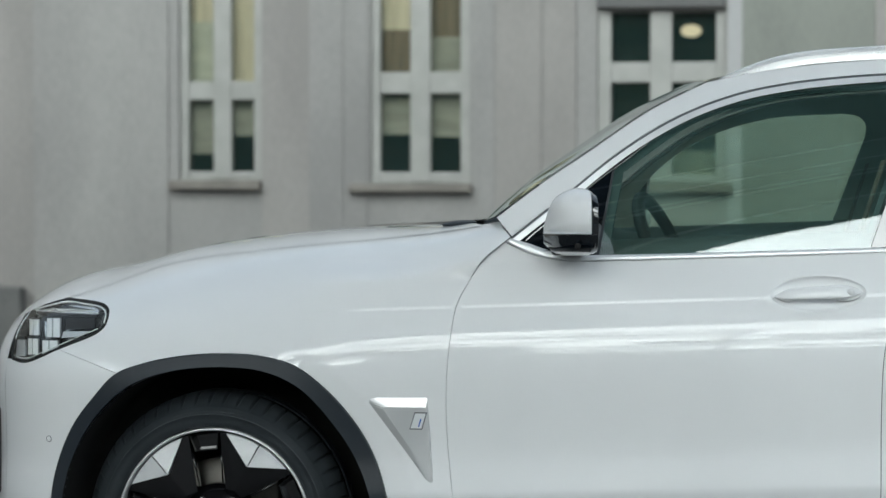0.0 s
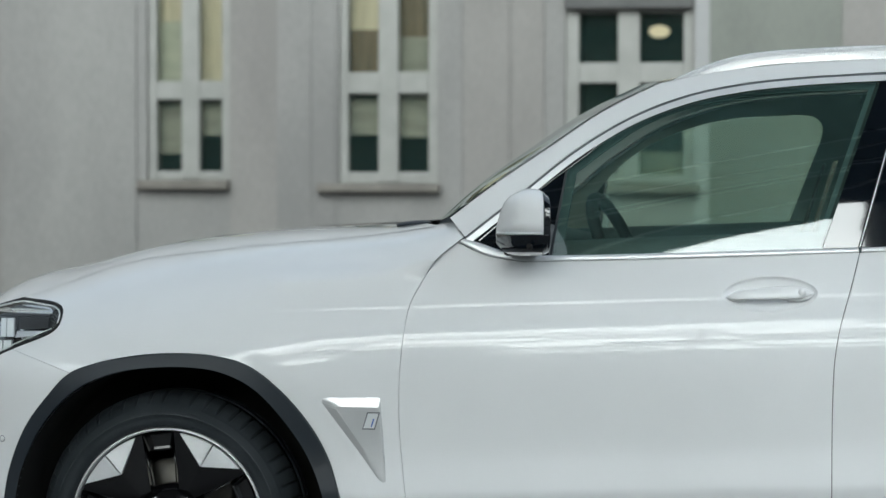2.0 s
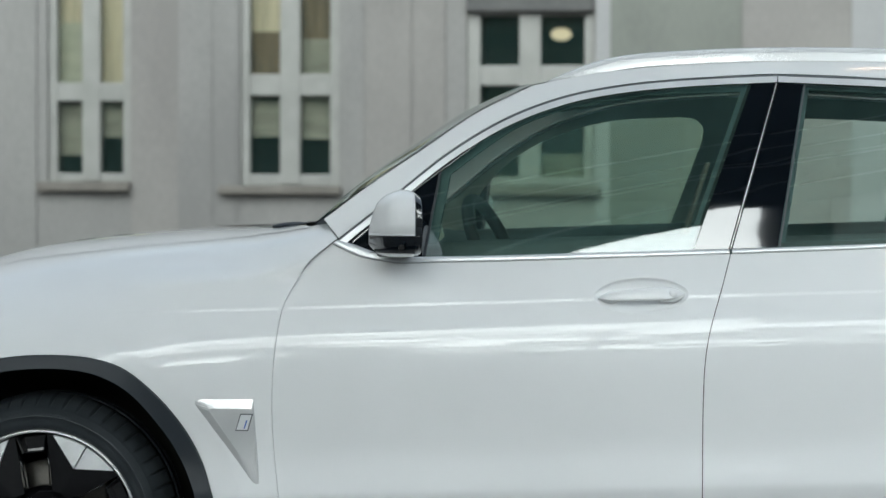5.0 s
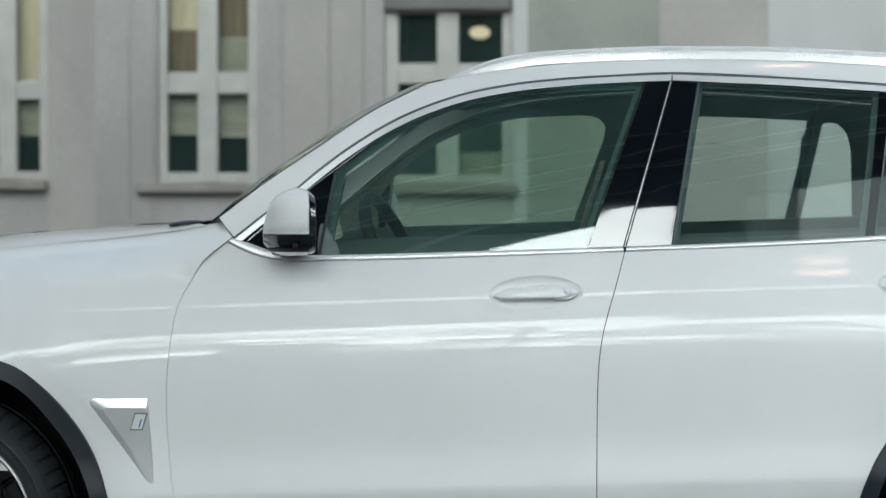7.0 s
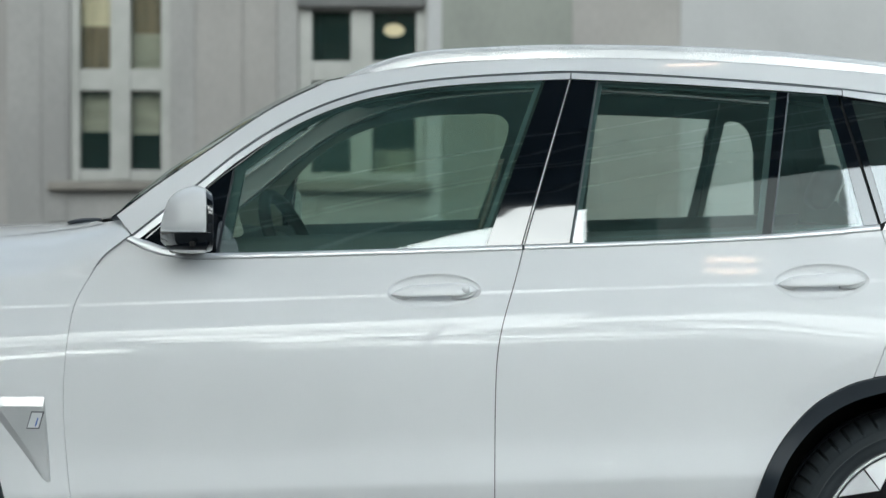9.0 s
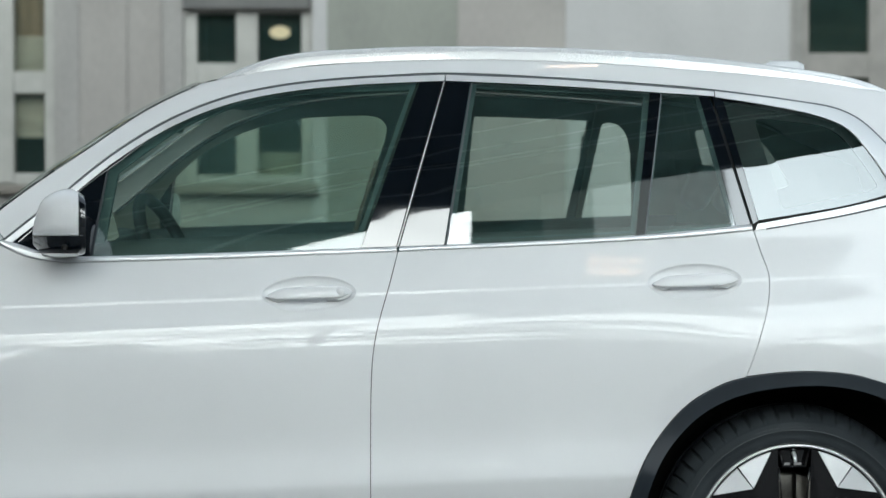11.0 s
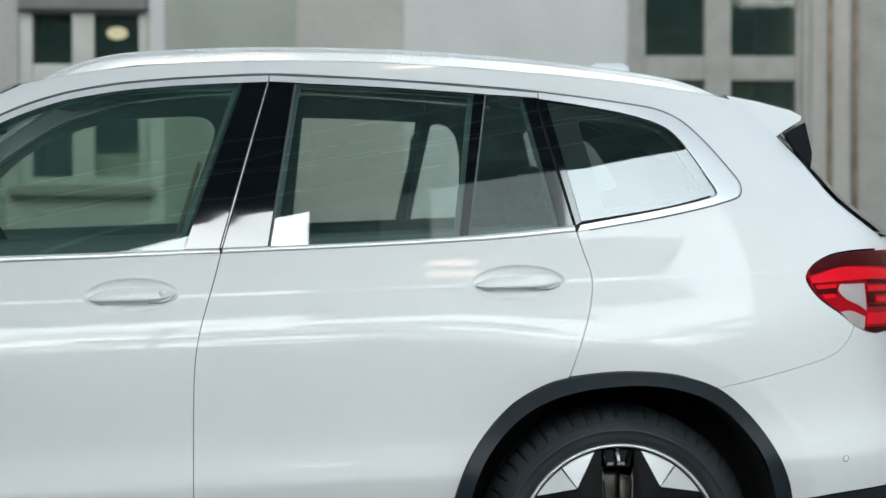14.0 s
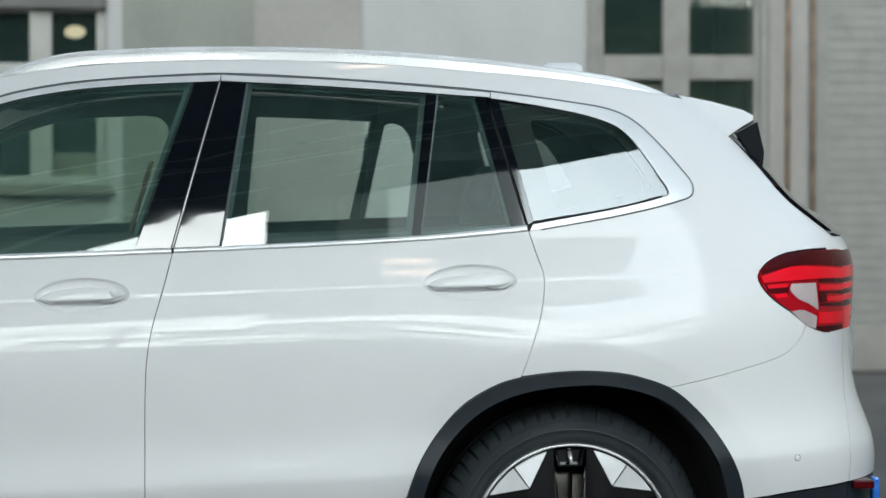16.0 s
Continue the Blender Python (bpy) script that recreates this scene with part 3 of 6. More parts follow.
# unseen baffle added so the tubes mirror in the paint, not the side glass
bar = thing("lamp_baffle", 2.6, -3.14, 4.005, "unseen baffle added on rods to keep the tubes out of the glass", "beam")
part("beam", block((2.25, -3.155, 4.005), (3.05, -3.125, 4.18), 0.003), CONCRETE, bar, "", False)
for bx in (2.35, 2.95):
    bm = bmesh.new()
    add_tube(bm, [(bx, -3.14, 4.17), (bx, -3.14, 5.602)], 0.006, 8)
    part("rod", bm, CONCRETE, bar)

# pilasters and raised fields of the facade
for x0, x1, proud, mat in ((-12.0, -3.753, 0.02, PLASTER_WARM), (-3.743, -2.784, 0.05, PLASTER), (-2.109, -1.786, 0.03, PLASTER_WARM), (-1.777, -1.552, 0.06, PLASTER),
                           (-1.542, -1.385, 0.025, PLASTER), (-0.612, -0.505, 0.06, PLASTER), (-0.495, -0.182, 0.03, PLASTER_WARM), (-0.162, 0.053, 0.06, PLASTER_WARM), (1.08, 1.168, 0.05, PLASTER_LIGHT),
                           (1.178, 2.047, 0.03, PLASTER_OLIVE), (2.057, 2.771, 0.12, PLASTER_WARM), (2.78, 4.28, 0.08, PLASTER_LIGHT)):
    ob = mesh_object("pilaster", block((x0 - 0.0055, WALL - 0.22 * proud - 0.004, 0), (x1 + 0.0055, WALL - 0.002, 7.4), 0.003), mat, False)
    tagged(ob, "flat plastered pilaster on the grey facade", "pilaster", "pilasters of the facade", "structure")
tagged(mesh_object("plinth", block((-12, WALL - 0.16, 0), (-3.802, WALL - 0.034, 0.56), 0.02), CONCRETE, False), "dark rendered plinth at the wall's foot", "plinth", kind="structure")
tagged(mesh_object("baseboard", block((5.523, WALL - 0.05, 0), (16, WALL + 0.028, 0.332), 0.02), STONE, False), "weathered stone base course of the wall", "plinth", kind="structure")


# the curtain shape also serves brown strips that paint in a reflection
C, B_ = "curtain", "blind"


def window(name, x0, x1, z0, z1, columns, rails, label, blinds, sill=None, y=WALL + 0.055, wood=FRAME_WHITE, wood_label="white painted window frame"):
    """a window: outer frame, mullions, panes, blinds and a room box with its darkness in the colour; columns and rails
    bound its glass
    """
    w = thing(name, (x0 + x1) / 2, y, z0, label, "window", "", "structure")
    fr = bmesh.new()
    for a, b in ((x0, columns[0][0]), (columns[-1][1], x1)):
        add_box(fr, (a, y - 0.03, z0), (b, y + 0.05, z1), 0.006)
    for (a, b) in rails:
        add_box(fr, (columns[0][0], y - 0.026, a), (columns[-1][1], y + 0.046, b), 0.006)
    part("window_frame", fr, wood, w, wood_label, False)
    for i in range(len(columns) - 1):
        part("mullion", block((columns[i][1], y - 0.036, z0 + 0.01), (columns[i + 1][0], y + 0.05, z1 - 0.01), 0.006), wood, w, "", False)
    for i, (a, b) in enumerate(columns):
        for k in range(len(rails) - 1):
            za, zb = rails[k][1], rails[k + 1][0]
            pane = part("pane", block((a - 0.004, y + 0.008, za - 0.004), (b + 0.004, y + 0.014, zb + 0.004), 0), PANE, w, "", False)
            pane.visible_shadow = False
            for mat, lo, hi, nm in blinds.get((i, k), ()):
                bb = bmesh.new()
                zl, zh = za + (zb - za) * lo, za + (zb - za) * hi
                n = 24
                add_grid(bb, [[(a - 0.01 + (b - a + 0.02) * j / n, y + 0.07 + (0.008 * math.sin(j * 1.9) if nm == C else 0.0), z) for j in range(n + 1)] for z in (zl, zh)])
                part(nm, bb, mat, w, "beige curtain" if mat is CURTAIN else "brown strip painting a tree's reflection in the pane" if mat is TREE_REFLECTION else "pale sheer blind" if mat is SHEER else "grey roller blind")
    # the box is coloured dark to stand for the shade of the room
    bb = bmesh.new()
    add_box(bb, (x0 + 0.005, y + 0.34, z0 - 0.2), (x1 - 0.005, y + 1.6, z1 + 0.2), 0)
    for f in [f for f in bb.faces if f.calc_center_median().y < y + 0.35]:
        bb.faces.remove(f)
    part("room", bb, ROOM_SHADE, w, "room box behind the glass, its unlit shade put into the colour", False)
    if sill:
        part("window_sill", block((sill[0], WALL - 0.075, sill[2]), (sill[1], WALL + 0.04, sill[3]), 0.012), SILL, w, "weathered stone sill", False)
    return w


window("window_1", -2.706, -2.119, 1.301, 2.827, [(-2.642, -2.466), (-2.339, -2.18)], [(1.303, 1.363), (1.86, 1.988), (2.748, 2.825)], "narrow white casement window with beige curtains",
       {(0, 0): [(BLIND, 0.25, 1.0, B_)], (1, 0): [(BLIND, 0.5, 0.98, B_)], (0, 1): [(SHEER, 0, 0.55, B_), (CURTAIN, 0.55, 1, C)], (1, 1): [(CURTAIN, 0, 1, C)]}, (-2.769, -2.119, 1.238, 1.304))
# brown strips behind the upper panes paint the reflection of a tree
window("window_2", -1.356, -0.671, 1.281, 2.827, [(-1.293, -1.084), (-0.945, -0.737)], [(1.283, 1.359), (1.897, 2.044), (2.748, 2.825)], "narrow white casement window with half-drawn blinds",
       {(0, 0): [(BLIND, 0.48, 0.98, B_)], (1, 0): [(BLIND, 0.45, 1.0, B_)], (0, 1): [(TREE_REFLECTION, 0, 0.42, C), (CURTAIN, 0.42, 1, C)], (1, 1): [(BLIND, 0, 0.35, B_), (TREE_REFLECTION, 0.35, 0.75, C), (CURTAIN, 0.75, 1, C)]}, (-1.498, -0.651, 1.221, 1.28))
win3 = window("window_3", 0.2, 1.061, 1.281, 2.827, [(0.293, 0.555), (0.703, 0.997)], [(1.283, 1.345), (1.964, 2.101), (2.437, 2.825)], "white casement window under a dark shutter box",
              {(1, 0): [(BLIND, 0.0, 0.25, B_)]}, (0.131, 1.109, 1.217, 1.28))
part("shutter_box", block((0.202, WALL - 0.05, 2.46), (1.059, WALL + 0.06, 2.76), 0.012), CONCRETE, win3, "dark roller shutter box", False)
sash = bmesh.new()
add_box(sash, (0.263, WALL + 0.02, 1.349), (0.29, WALL + 0.062, 1.958), 0.004)
part("open_sash", sash, FRAME_WHITE, win3, "casement standing ajar", False)
lampb = bmesh.new()
bmesh.ops.create_uvsphere(lampb, u_segments=20, v_segments=12, radius=1)
for v in lampb.verts:
    v.co = Vector((0.79 + v.co.x * 0.075, WALL + 0.95 + v.co.y * 0.075, 2.365 + v.co.z * 0.045))
tagged(mesh_object("ceiling_lamp", lampb, GLOW), "small warm glowing lamp hanging inside the room", "lamp")
rod = bmesh.new()
add_tube(rod, [(0.79, WALL + 0.95, 2.40), (0.79, WALL + 0.95, 3.05)], 0.006, 8)
part("cord", rod, DARK, bpy.data.objects["ceiling_lamp"])
window("window_4", 4.378, 5.503, 1.281, 2.885, [(4.425, 4.833), (5.014, 5.461)], [(1.283, 1.359), (2.005, 2.171), (2.807, 2.883)], "wide dark window with a pale stone frame",
       {(0, 0): [(BLIND, 0.6, 1.0, B_)]}, (4.309, 5.581, 1.203, 1.28), WALL + 0.08, STONE, "weathered grey window frame")
for x in (5.684, 5.86):
    p = thing("drainpipe", x, WALL - 0.02, 0, "rusty brown drainpipe on the brick facade", "drainpipe", "drainpipes")
    bm = bmesh.new()
    add_tube(bm, [(x, WALL - 0.02, 0.0), (x, WALL - 0.02, 7.3)], 0.014, 14)
    part("pipe", bm, RUST, p)
    for z in (0.9, 2.7, 4.5):
        part("clamp", block((x - 0.022, WALL - 0.04, z - 0.02), (x + 0.022, WALL + 0.032, z + 0.02), 0.005), RUST, p, "", False)

brick_wall = bpy.data.objects["wall_northeast"]
for k in range(42):
    z = 0.336 + 0.075 * k
    part("brick_course", block((5.97, WALL + 0.025, z), (16, WALL + 0.0298, z + 0.072), 0.003), BRICK, brick_wall, "", False)
tagged(mesh_object("pilaster", block((5.56, WALL + 0.008, 0.34), (5.83, WALL + 0.0298, 7.4), 0.006), PLASTER_WARM, False), "pale plastered strip behind the drainpipes", "pilaster", "pilasters of the facade", "structure")

# ---------- the car ----------
car = thing("car", 1.425, HALF, 0, "glossy pearl white electric sport utility car, parked", "car")


def cup(cx, cz):
    """the shallow oval scoop behind a door handle"""
    def f(x, z):
        r = ((x - cx) / 0.121) ** 2 + ((z - cz - 0.03 * (x - cx)) / 0.0435) ** 2
        return 0.019 * max(1 - r, 0.0) ** 0.55
    return f


cup_f, cup_r = cup(1.593, 1.024), cup(2.598, 1.056)


def door_y(x, z):
    return side_y(x, z) + cup_f(x, z) + cup_r(x, z)


BELT_F = [(0.770, 1.153), (0.842, 1.121), (0.933, 1.105), (1.082, 1.106), (1.378, 1.115), (1.824, 1.133)]
BELT_R = [(1.824, 1.133), (2.263, 1.152), (2.559, 1.169), (2.757, 1.188)]
GAP_FD = [(0.770, 1.153), (0.715, 1.106), (0.673, 1.039), (0.649, 0.987), (0.637, 0.912), (0.627, 0.775), (0.629, 0.624), (0.646, 0.474), (0.665, 0.34)]
GAP_DD = [(1.824, 1.133), (1.804, 1.053), (1.772, 0.935), (1.760, 0.860), (1.755, 0.755), (1.754, 0.487), (1.754, 0.34)]
GAP_RQ = [(2.757, 1.188), (2.775, 1.128), (2.792, 1.069), (2.785, 0.995), (2.760, 0.906), (2.728, 0.812)]
ARCH_F = [(-0.48, 0.33), (-0.474, 0.442), (-0.457, 0.538), (-0.405, 0.649), (-0.333, 0.738), (-0.272, 0.798), (-0.198, 0.826), (-0.086, 0.848), (0.023, 0.855), (0.131, 0.849),
          (0.223, 0.824), (0.313, 0.756), (0.389, 0.666), (0.437, 0.576), (0.470, 0.471), (0.50, 0.33)]
ARCH_F_IN = [(-0.435, 0.33), (-0.429, 0.447), (-0.408, 0.542), (-0.340, 0.661), (-0.246, 0.749), (-0.133, 0.797), (0.024, 0.814), (0.147, 0.801), (0.238, 0.756),
             (0.314, 0.673), (0.369, 0.591), (0.419, 0.471), (0.44, 0.33)]
ARCH_R = [(2.40, 0.33), (2.430, 0.490), (2.462, 0.583), (2.515, 0.669), (2.582, 0.742), (2.672, 0.794), (2.728, 0.810), (2.821, 0.823), (2.911, 0.825), (3.016, 0.814),
          (3.119, 0.780), (3.199, 0.715), (3.265, 0.633), (3.313, 0.541), (3.332, 0.474), (3.35, 0.33)]
ARCH_R_IN = [(2.455, 0.33), (2.480, 0.490), (2.505, 0.569), (2.551, 0.641), (2.626, 0.713), (2.731, 0.761), (2.910, 0.783), (3.015, 0.770), (3.106, 0.736),
             (3.180, 0.672), (3.238, 0.591), (3.276, 0.478), (3.29, 0.33)]
GUTTER = [(0.788, 1.166), (0.928, 1.279), (1.075, 1.398), (1.223, 1.489), (1.372, 1.547), (1.521, 1.578), (1.670, 1.594), (1.800, 1.602), (1.946, 1.608), (2.271, 1.593),
          (2.662, 1.562), (2.873, 1.533), (2.994, 1.509), (3.054, 1.480), (3.113, 1.425), (3.172, 1.355)]
DLO_TAIL = [(3.172, 1.355), (3.203, 1.310), (3.200, 1.284), (3.161, 1.268), (3.005, 1.231), (2.757, 1.188)]
LAMP_R = [(3.640, 1.136), (3.509, 1.133), (3.436, 1.121), (3.387, 1.095), (3.367, 1.066), (3.392, 1.020), (3.471, 0.964), (3.544, 0.919)]
SEAM_R = [(3.119, 0.780), (3.308, 0.822), (3.455, 0.866), (3.500, 0.910), (3.510, 0.935)]
TAIL_EDGE = [(3.640, 1.166), (3.573, 1.211), (3.491, 1.274), (3.419, 1.364), (3.359, 1.429), (3.243, 1.542)]
ROOF_EDGE = [(3.243, 1.542), (3.05, 1.570), (2.9, 1.590), (2.6, 1.617), (2.3, 1.638), (2.05, 1.645), (1.8, 1.641), (1.6, 1.629), (1.45, 1.611), (1.296, 1.581)]
PILLAR_UP = [(1.296, 1.581), (1.147, 1.505), (0.999, 1.403), (0.851, 1.300), (0.744, 1.218)]
LAMP_F = [(-0.500, 0.984), (-0.361, 0.974), (-0.334, 0.959), (-0.328, 0.924), (-0.342, 0.904), (-0.461, 0.854)]


def between(pts, x0, x1):
    return [p for p in pts if min(x0, x1) - 1e-6 <= p[0] <= max(x0, x1) + 1e-6]


front_doors = sheet("front_door", ring(BELT_F, GAP_DD, [GAP_DD[-1], GAP_FD[-1]], GAP_FD[::-1]), door_y, PAINT, car, "white front door", 0.0011, 0.016, 0.009, mirror=True, extra=[(1.593, 1.024, 0.121, 0.0435)])
rear_doors = sheet("rear_door", ring(BELT_R, GAP_RQ, between(ARCH_R, 2.3, 2.728)[::-1], [ARCH_R[0], GAP_DD[-1]], GAP_DD[::-1]), door_y, PAINT, car, "white rear door", 0.0013, 0.016, 0.009, mirror=True, extra=[(2.598, 1.056, 0.121, 0.0435)])
body_sides = sheet("body_side", ring([(0.744, 1.218), (0.788, 1.166)], GUTTER, DLO_TAIL, GAP_RQ, between(ARCH_R, 2.728, 3.119) and [(2.728, 0.812)] + between(ARCH_R, 2.75, 3.119), SEAM_R,
                                     [SEAM_R[-1], LAMP_R[-1]], LAMP_R[::-1], [LAMP_R[0], TAIL_EDGE[0]], TAIL_EDGE, ROOF_EDGE, PILLAR_UP),
                   side_y, PAINT, car, "white roof pillar and rear wing", 0.0013, 0.02, 0.010, mirror=True, dense=3.3)

# front wing, with the bonnet rolling over from it
hood_top = cubic([-0.82, -0.75, -0.667, -0.582, -0.428, -0.259, -0.092, 0.075, 0.24, 0.404, 0.6, 0.8], [0.86, 0.935, 0.992, 1.033, 1.068, 1.112, 1.143, 1.163, 1.176, 1.183, 1.196, 1.218])
roll = cubic([-0.75, 0.0, 0.4, 0.6, 0.75], [2.8, 3.4, 5.2, 8.0, 14.0])
split = cubic([-0.75, -0.6, -0.5, -0.3, 0.0, 0.4, 0.744], [0.74, 0.765, 0.785, 0.875, 0.905, 0.94, 0.988])


WING = lower_section(0.83)


def shoulder(x):
    return 0.83 + RISE * (x - 1.6)


def wing_y(x, z):
    zs, zc = shoulder(x), hood_top(x)
    if z <= zs:
        y = lower_section(zeta(x, z))
    else:
        t = min((z - zs) / max(zc - zs, 1e-3), 0.999)
        y = HALF - (HALF - WING) * (1 - t * t) ** (1 / roll(x))
        # towards the door the wing takes over the door's section and its crease
        w = ease((x - 0.12) / 0.32) * (1 - ease((zeta(x, z) - 1.085) / 0.06))
        if w > 0:
            y += w * (lower_section(min(zeta(x, z), 1.127)) - y)
    n = nose(x)
    return y * (1 - n / HALF) + n - flare(x, z) - haunch(x, z, 0.26, 0.30, 0.009)


def split_z(x):
    return shoulder(x) + split(x) * (hood_top(x) - shoulder(x))


SEAM_F = [(-0.461, 0.854), (-0.363, 0.827), (-0.272, 0.798)]
hood_line = [(x, split_z(x)) for x in (-0.53, -0.45, -0.35, -0.2, 0.0, 0.2, 0.4, 0.6, 0.744)]
VENT = ring([(0.427, 0.723), (0.420, 0.733), (0.425, 0.741), (0.445, 0.744)], [(0.445, 0.744), (0.577, 0.745)], [(0.577, 0.745), (0.592, 0.520)], [(0.592, 0.520), (0.583, 0.520), (0.570, 0.531)], [(0.570, 0.531), (0.427, 0.723)], step=0.01)
wings = sheet("front_wing", ring(hood_line, [(0.744, split_z(0.744)), (0.7865, 1.1665)], [(0.7865, 1.1665)] + GAP_FD, [GAP_FD[-1], ARCH_F[-1]], between(ARCH_F, -0.272, 0.6)[::-1], SEAM_F[::-1],
                                LAMP_F[::-1], [LAMP_F[0], hood_line[0]]), wing_y, PAINT, car, "white front wing", 0.0009, 0.016, 0.009, holes=[shrink(VENT, 0.001)], mirror=True)
sheet("front_bumper", ring(SEAM_F, between(ARCH_F, -0.5, -0.272)[::-1], [ARCH_F[0], (-0.66, 0.33)], [(-0.66, 0.33), (-0.66, 0.815)], [(-0.66, 0.815), (-0.637, 0.814), (-0.576, 0.811), (-0.461, 0.854)]),
                 wing_y, PAINT, car, "white front bumper corner", 0.0009, 0.012, 0.010, mirror=True)


def solve_x(depth, y, z, a, b):
    """the x between a and b at which the outline has depth y"""
    up = depth(b, z) > depth(a, z)
    for _ in range(34):
        m = (a + b) / 2
        if (depth(m, z) < y) == up:
            a = m
        else:
            b = m
    return (a + b) / 2


def end_loft(name, zs, x0, x1, depth, mat, label, y_from=None, y_to=None, across=True):
    """the part of the front or rear end between depth x0's and the middle, over rows of height, across to the far side"""
    rows = []
    for z in zs:
        ya = depth(x0, z) if y_from is None else max(y_from, depth(x0, z))
        yb = HALF if y_to is None else y_to
        half = [ya + (yb - ya) * (1 - math.cos(k / 16 * math.pi / 2)) if across else ya + (yb - ya) * k / 16 for k in range(17)]
        pts = [(solve_x(depth, y, z, x0 - 0.02 * (1 if x1 > x0 else -1), x1), y, z) for y in half]
        rows.append(pts + [(x, 2 * HALF - y, z) for x, y, z in pts[-2::-1]] if across else pts)
    bm = bmesh.new()
    add_grid(bm, rows, False, x1 > x0)
    bmesh.ops.recalc_face_normals(bm, faces=bm.faces)
    c = sum((f.normal.x * f.calc_area() for f in bm.faces), 0.0)
    if (c > 0) != (x1 > x0):
        bmesh.ops.reverse_faces(bm, faces=bm.faces)
    bm.normal_update()
    nrm, cols, e = [v.normal.copy() for v in bm.verts], len(rows[0]), 0.002
    for i, z in enumerate(zs):
        x, _, _ = rows[i][0]
        n = Vector(((depth(x + e, z) - depth(x - e, z)) / (2 * e), -1, (depth(x, z + e) - depth(x, z - e)) / (2 * e))).normalized()
        nrm[i * cols] = n
        if across:
            nrm[i * cols + cols - 1] = Vector((n.x, -n.y, n.z))
    ob = part(name, bm, mat, car, label)
    ob.data.normals_split_custom_set_from_vertices([tuple(n) for n in nrm])
    return ob


end_loft("front_panel", np.linspace(0.33, 0.93, 26), -0.66, -0.819, wing_y, PAINT, "white front end")
hood_rows = []
for x in np.linspace(-0.775, 0.70, 68):
    ys = wing_y(x, split_z(x) - 0.005)
    row = []
    for k in range(17):
        y = ys + (HALF - ys) * (k / 16) ** 1.25
        # the rear edge sweeps forward towards the middle
        xs = x - 0.10 * (max(x, 0) / 0.545) ** 2 * (1 - ((HALF - y) / (HALF - ys)) ** 2)
        raw = (y - nose(xs)) / (1 - nose(xs) / HALF)
        t = math.sqrt(max(1 - max((HALF - raw) / (HALF - WING), 0.0) ** roll(xs), 0.0))
        row.append((xs, y, shoulder(xs) + t * (hood_top(xs) - shoulder(xs)) + 0.001))
    hood_rows.append(row + [(a, 2 * HALF - b, c) for a, b, c in row[-2::-1]])
bm = bmesh.new()
add_grid(bm, hood_rows)
part("bonnet", bm, PAINT, car, "white bonnet")
for far in (0, 1):
    bm = bmesh.new()
    vs = bmesh.ops.create_uvsphere(bm, u_segments=20, v_segments=10, radius=1)["verts"]
    for v in vs:
        v.co = Vector((0.606 + v.co.x * 0.050, (0.37 if not far else 2 * HALF - 0.37) + v.co.y * 0.05, 1.196 + v.co.z * 0.009 + v.co.x * 0.004))
    part("cowl_cap", bm, PLASTIC, car, "black cowl trim behind the bonnet")
part("cowl", block((0.46, 0.24, 1.08), (0.80, 2 * HALF - 0.24, 1.150), 0.01), PLASTIC, car, "black cowl panel")

# windscreen, roof, rear glass, tailgate
edge = curve(PILLAR_UP[::-1], 0.03)
rows = []
for i, p in enumerate(edge):
    s = i / (len(edge) - 1)
    ye = side_y(p[0], p[1]) + 0.006
    rows.append([(p[0] - (0.115 - 0.02 * s) * (1 - v * v) - 0.003, HALF - (HALF - ye) * v, p[1] + 0.003 + (0.006 - 0.038 * (1 - s) ** 6) * (1 - v * v)) for v in np.linspace(1, -1, 25)])
bm = bmesh.new()
add_grid(bm, rows, False, True)
part("windscreen", bm, CAR_GLASS, car, "tinted windscreen").visible_shadow = False
edge = curve(ROOF_EDGE[::-1], 0.05)
rows = []
for i, p in enumerate(edge):
    s = i / (len(edge) - 1)
    ye = side_y(p[0], p[1]) + 0.002
    rows.append([(p[0] - 0.095 * (1 - v * v) * max(1 - 4 * s, 0) + 0.06 * (1 - v * v) * max(4 * s - 3, 0), HALF - (HALF - ye) * v, p[1] + (0.009 + 0.024 * math.sin(math.pi * min(s * 1.1, 1)) ** 0.7) * (1 - v * v)) for v in np.linspace(1, -1, 25)])
n_glass = next(i for i, p in enumerate(edge) if p[0] > 2.75)
bm = bmesh.new()
add_grid(bm, rows[:n_glass + 1], False, True)
part("roof_glass", bm, GLOSS_BLACK, car, "dark glass roof panel")
bm = bmesh.new()
add_grid(bm, rows[n_glass:], False, True)
part("roof", bm, PAINT, car, "white rear part of the roof")
bm = bmesh.new()
add_grid(bm, [[(a, b, c - 0.035) for a, b, c in r] for r in rows])
part("headliner", bm, LINER, car, "grey headliner")
edge = [p for p in curve(TAIL_EDGE[::-1], 0.03) if p[1] < 1.455]
rows = []
for i, p in enumerate(edge):
    s = i / (len(edge) - 1)
    ye = side_y(p[0], p[1]) + 0.004
    rows.append([(p[0] + 0.012 + (0.055 + 0.03 * s) * (1 - v ** 4), HALF - (HALF - ye) * v, p[1] + 0.004) for v in np.linspace(1, -1, 25)])
bm = bmesh.new()
add_grid(bm, rows, False, True)
part("rear_window", bm, GLOSS_BLACK, car, "dark rear window")
edge = [p for p in curve(TAIL_EDGE[::-1], 0.02) if p[1] > 1.435]
rows = []
for p in edge:
    ye = side_y(p[0], p[1]) + 0.001
    rows.append([(p[0] + 0.05 * (1 - v ** 4), HALF - (HALF - ye) * v, p[1] + 0.002) for v in np.linspace(1, -1, 25)])
bm = bmesh.new()
add_grid(bm, rows, False, True)
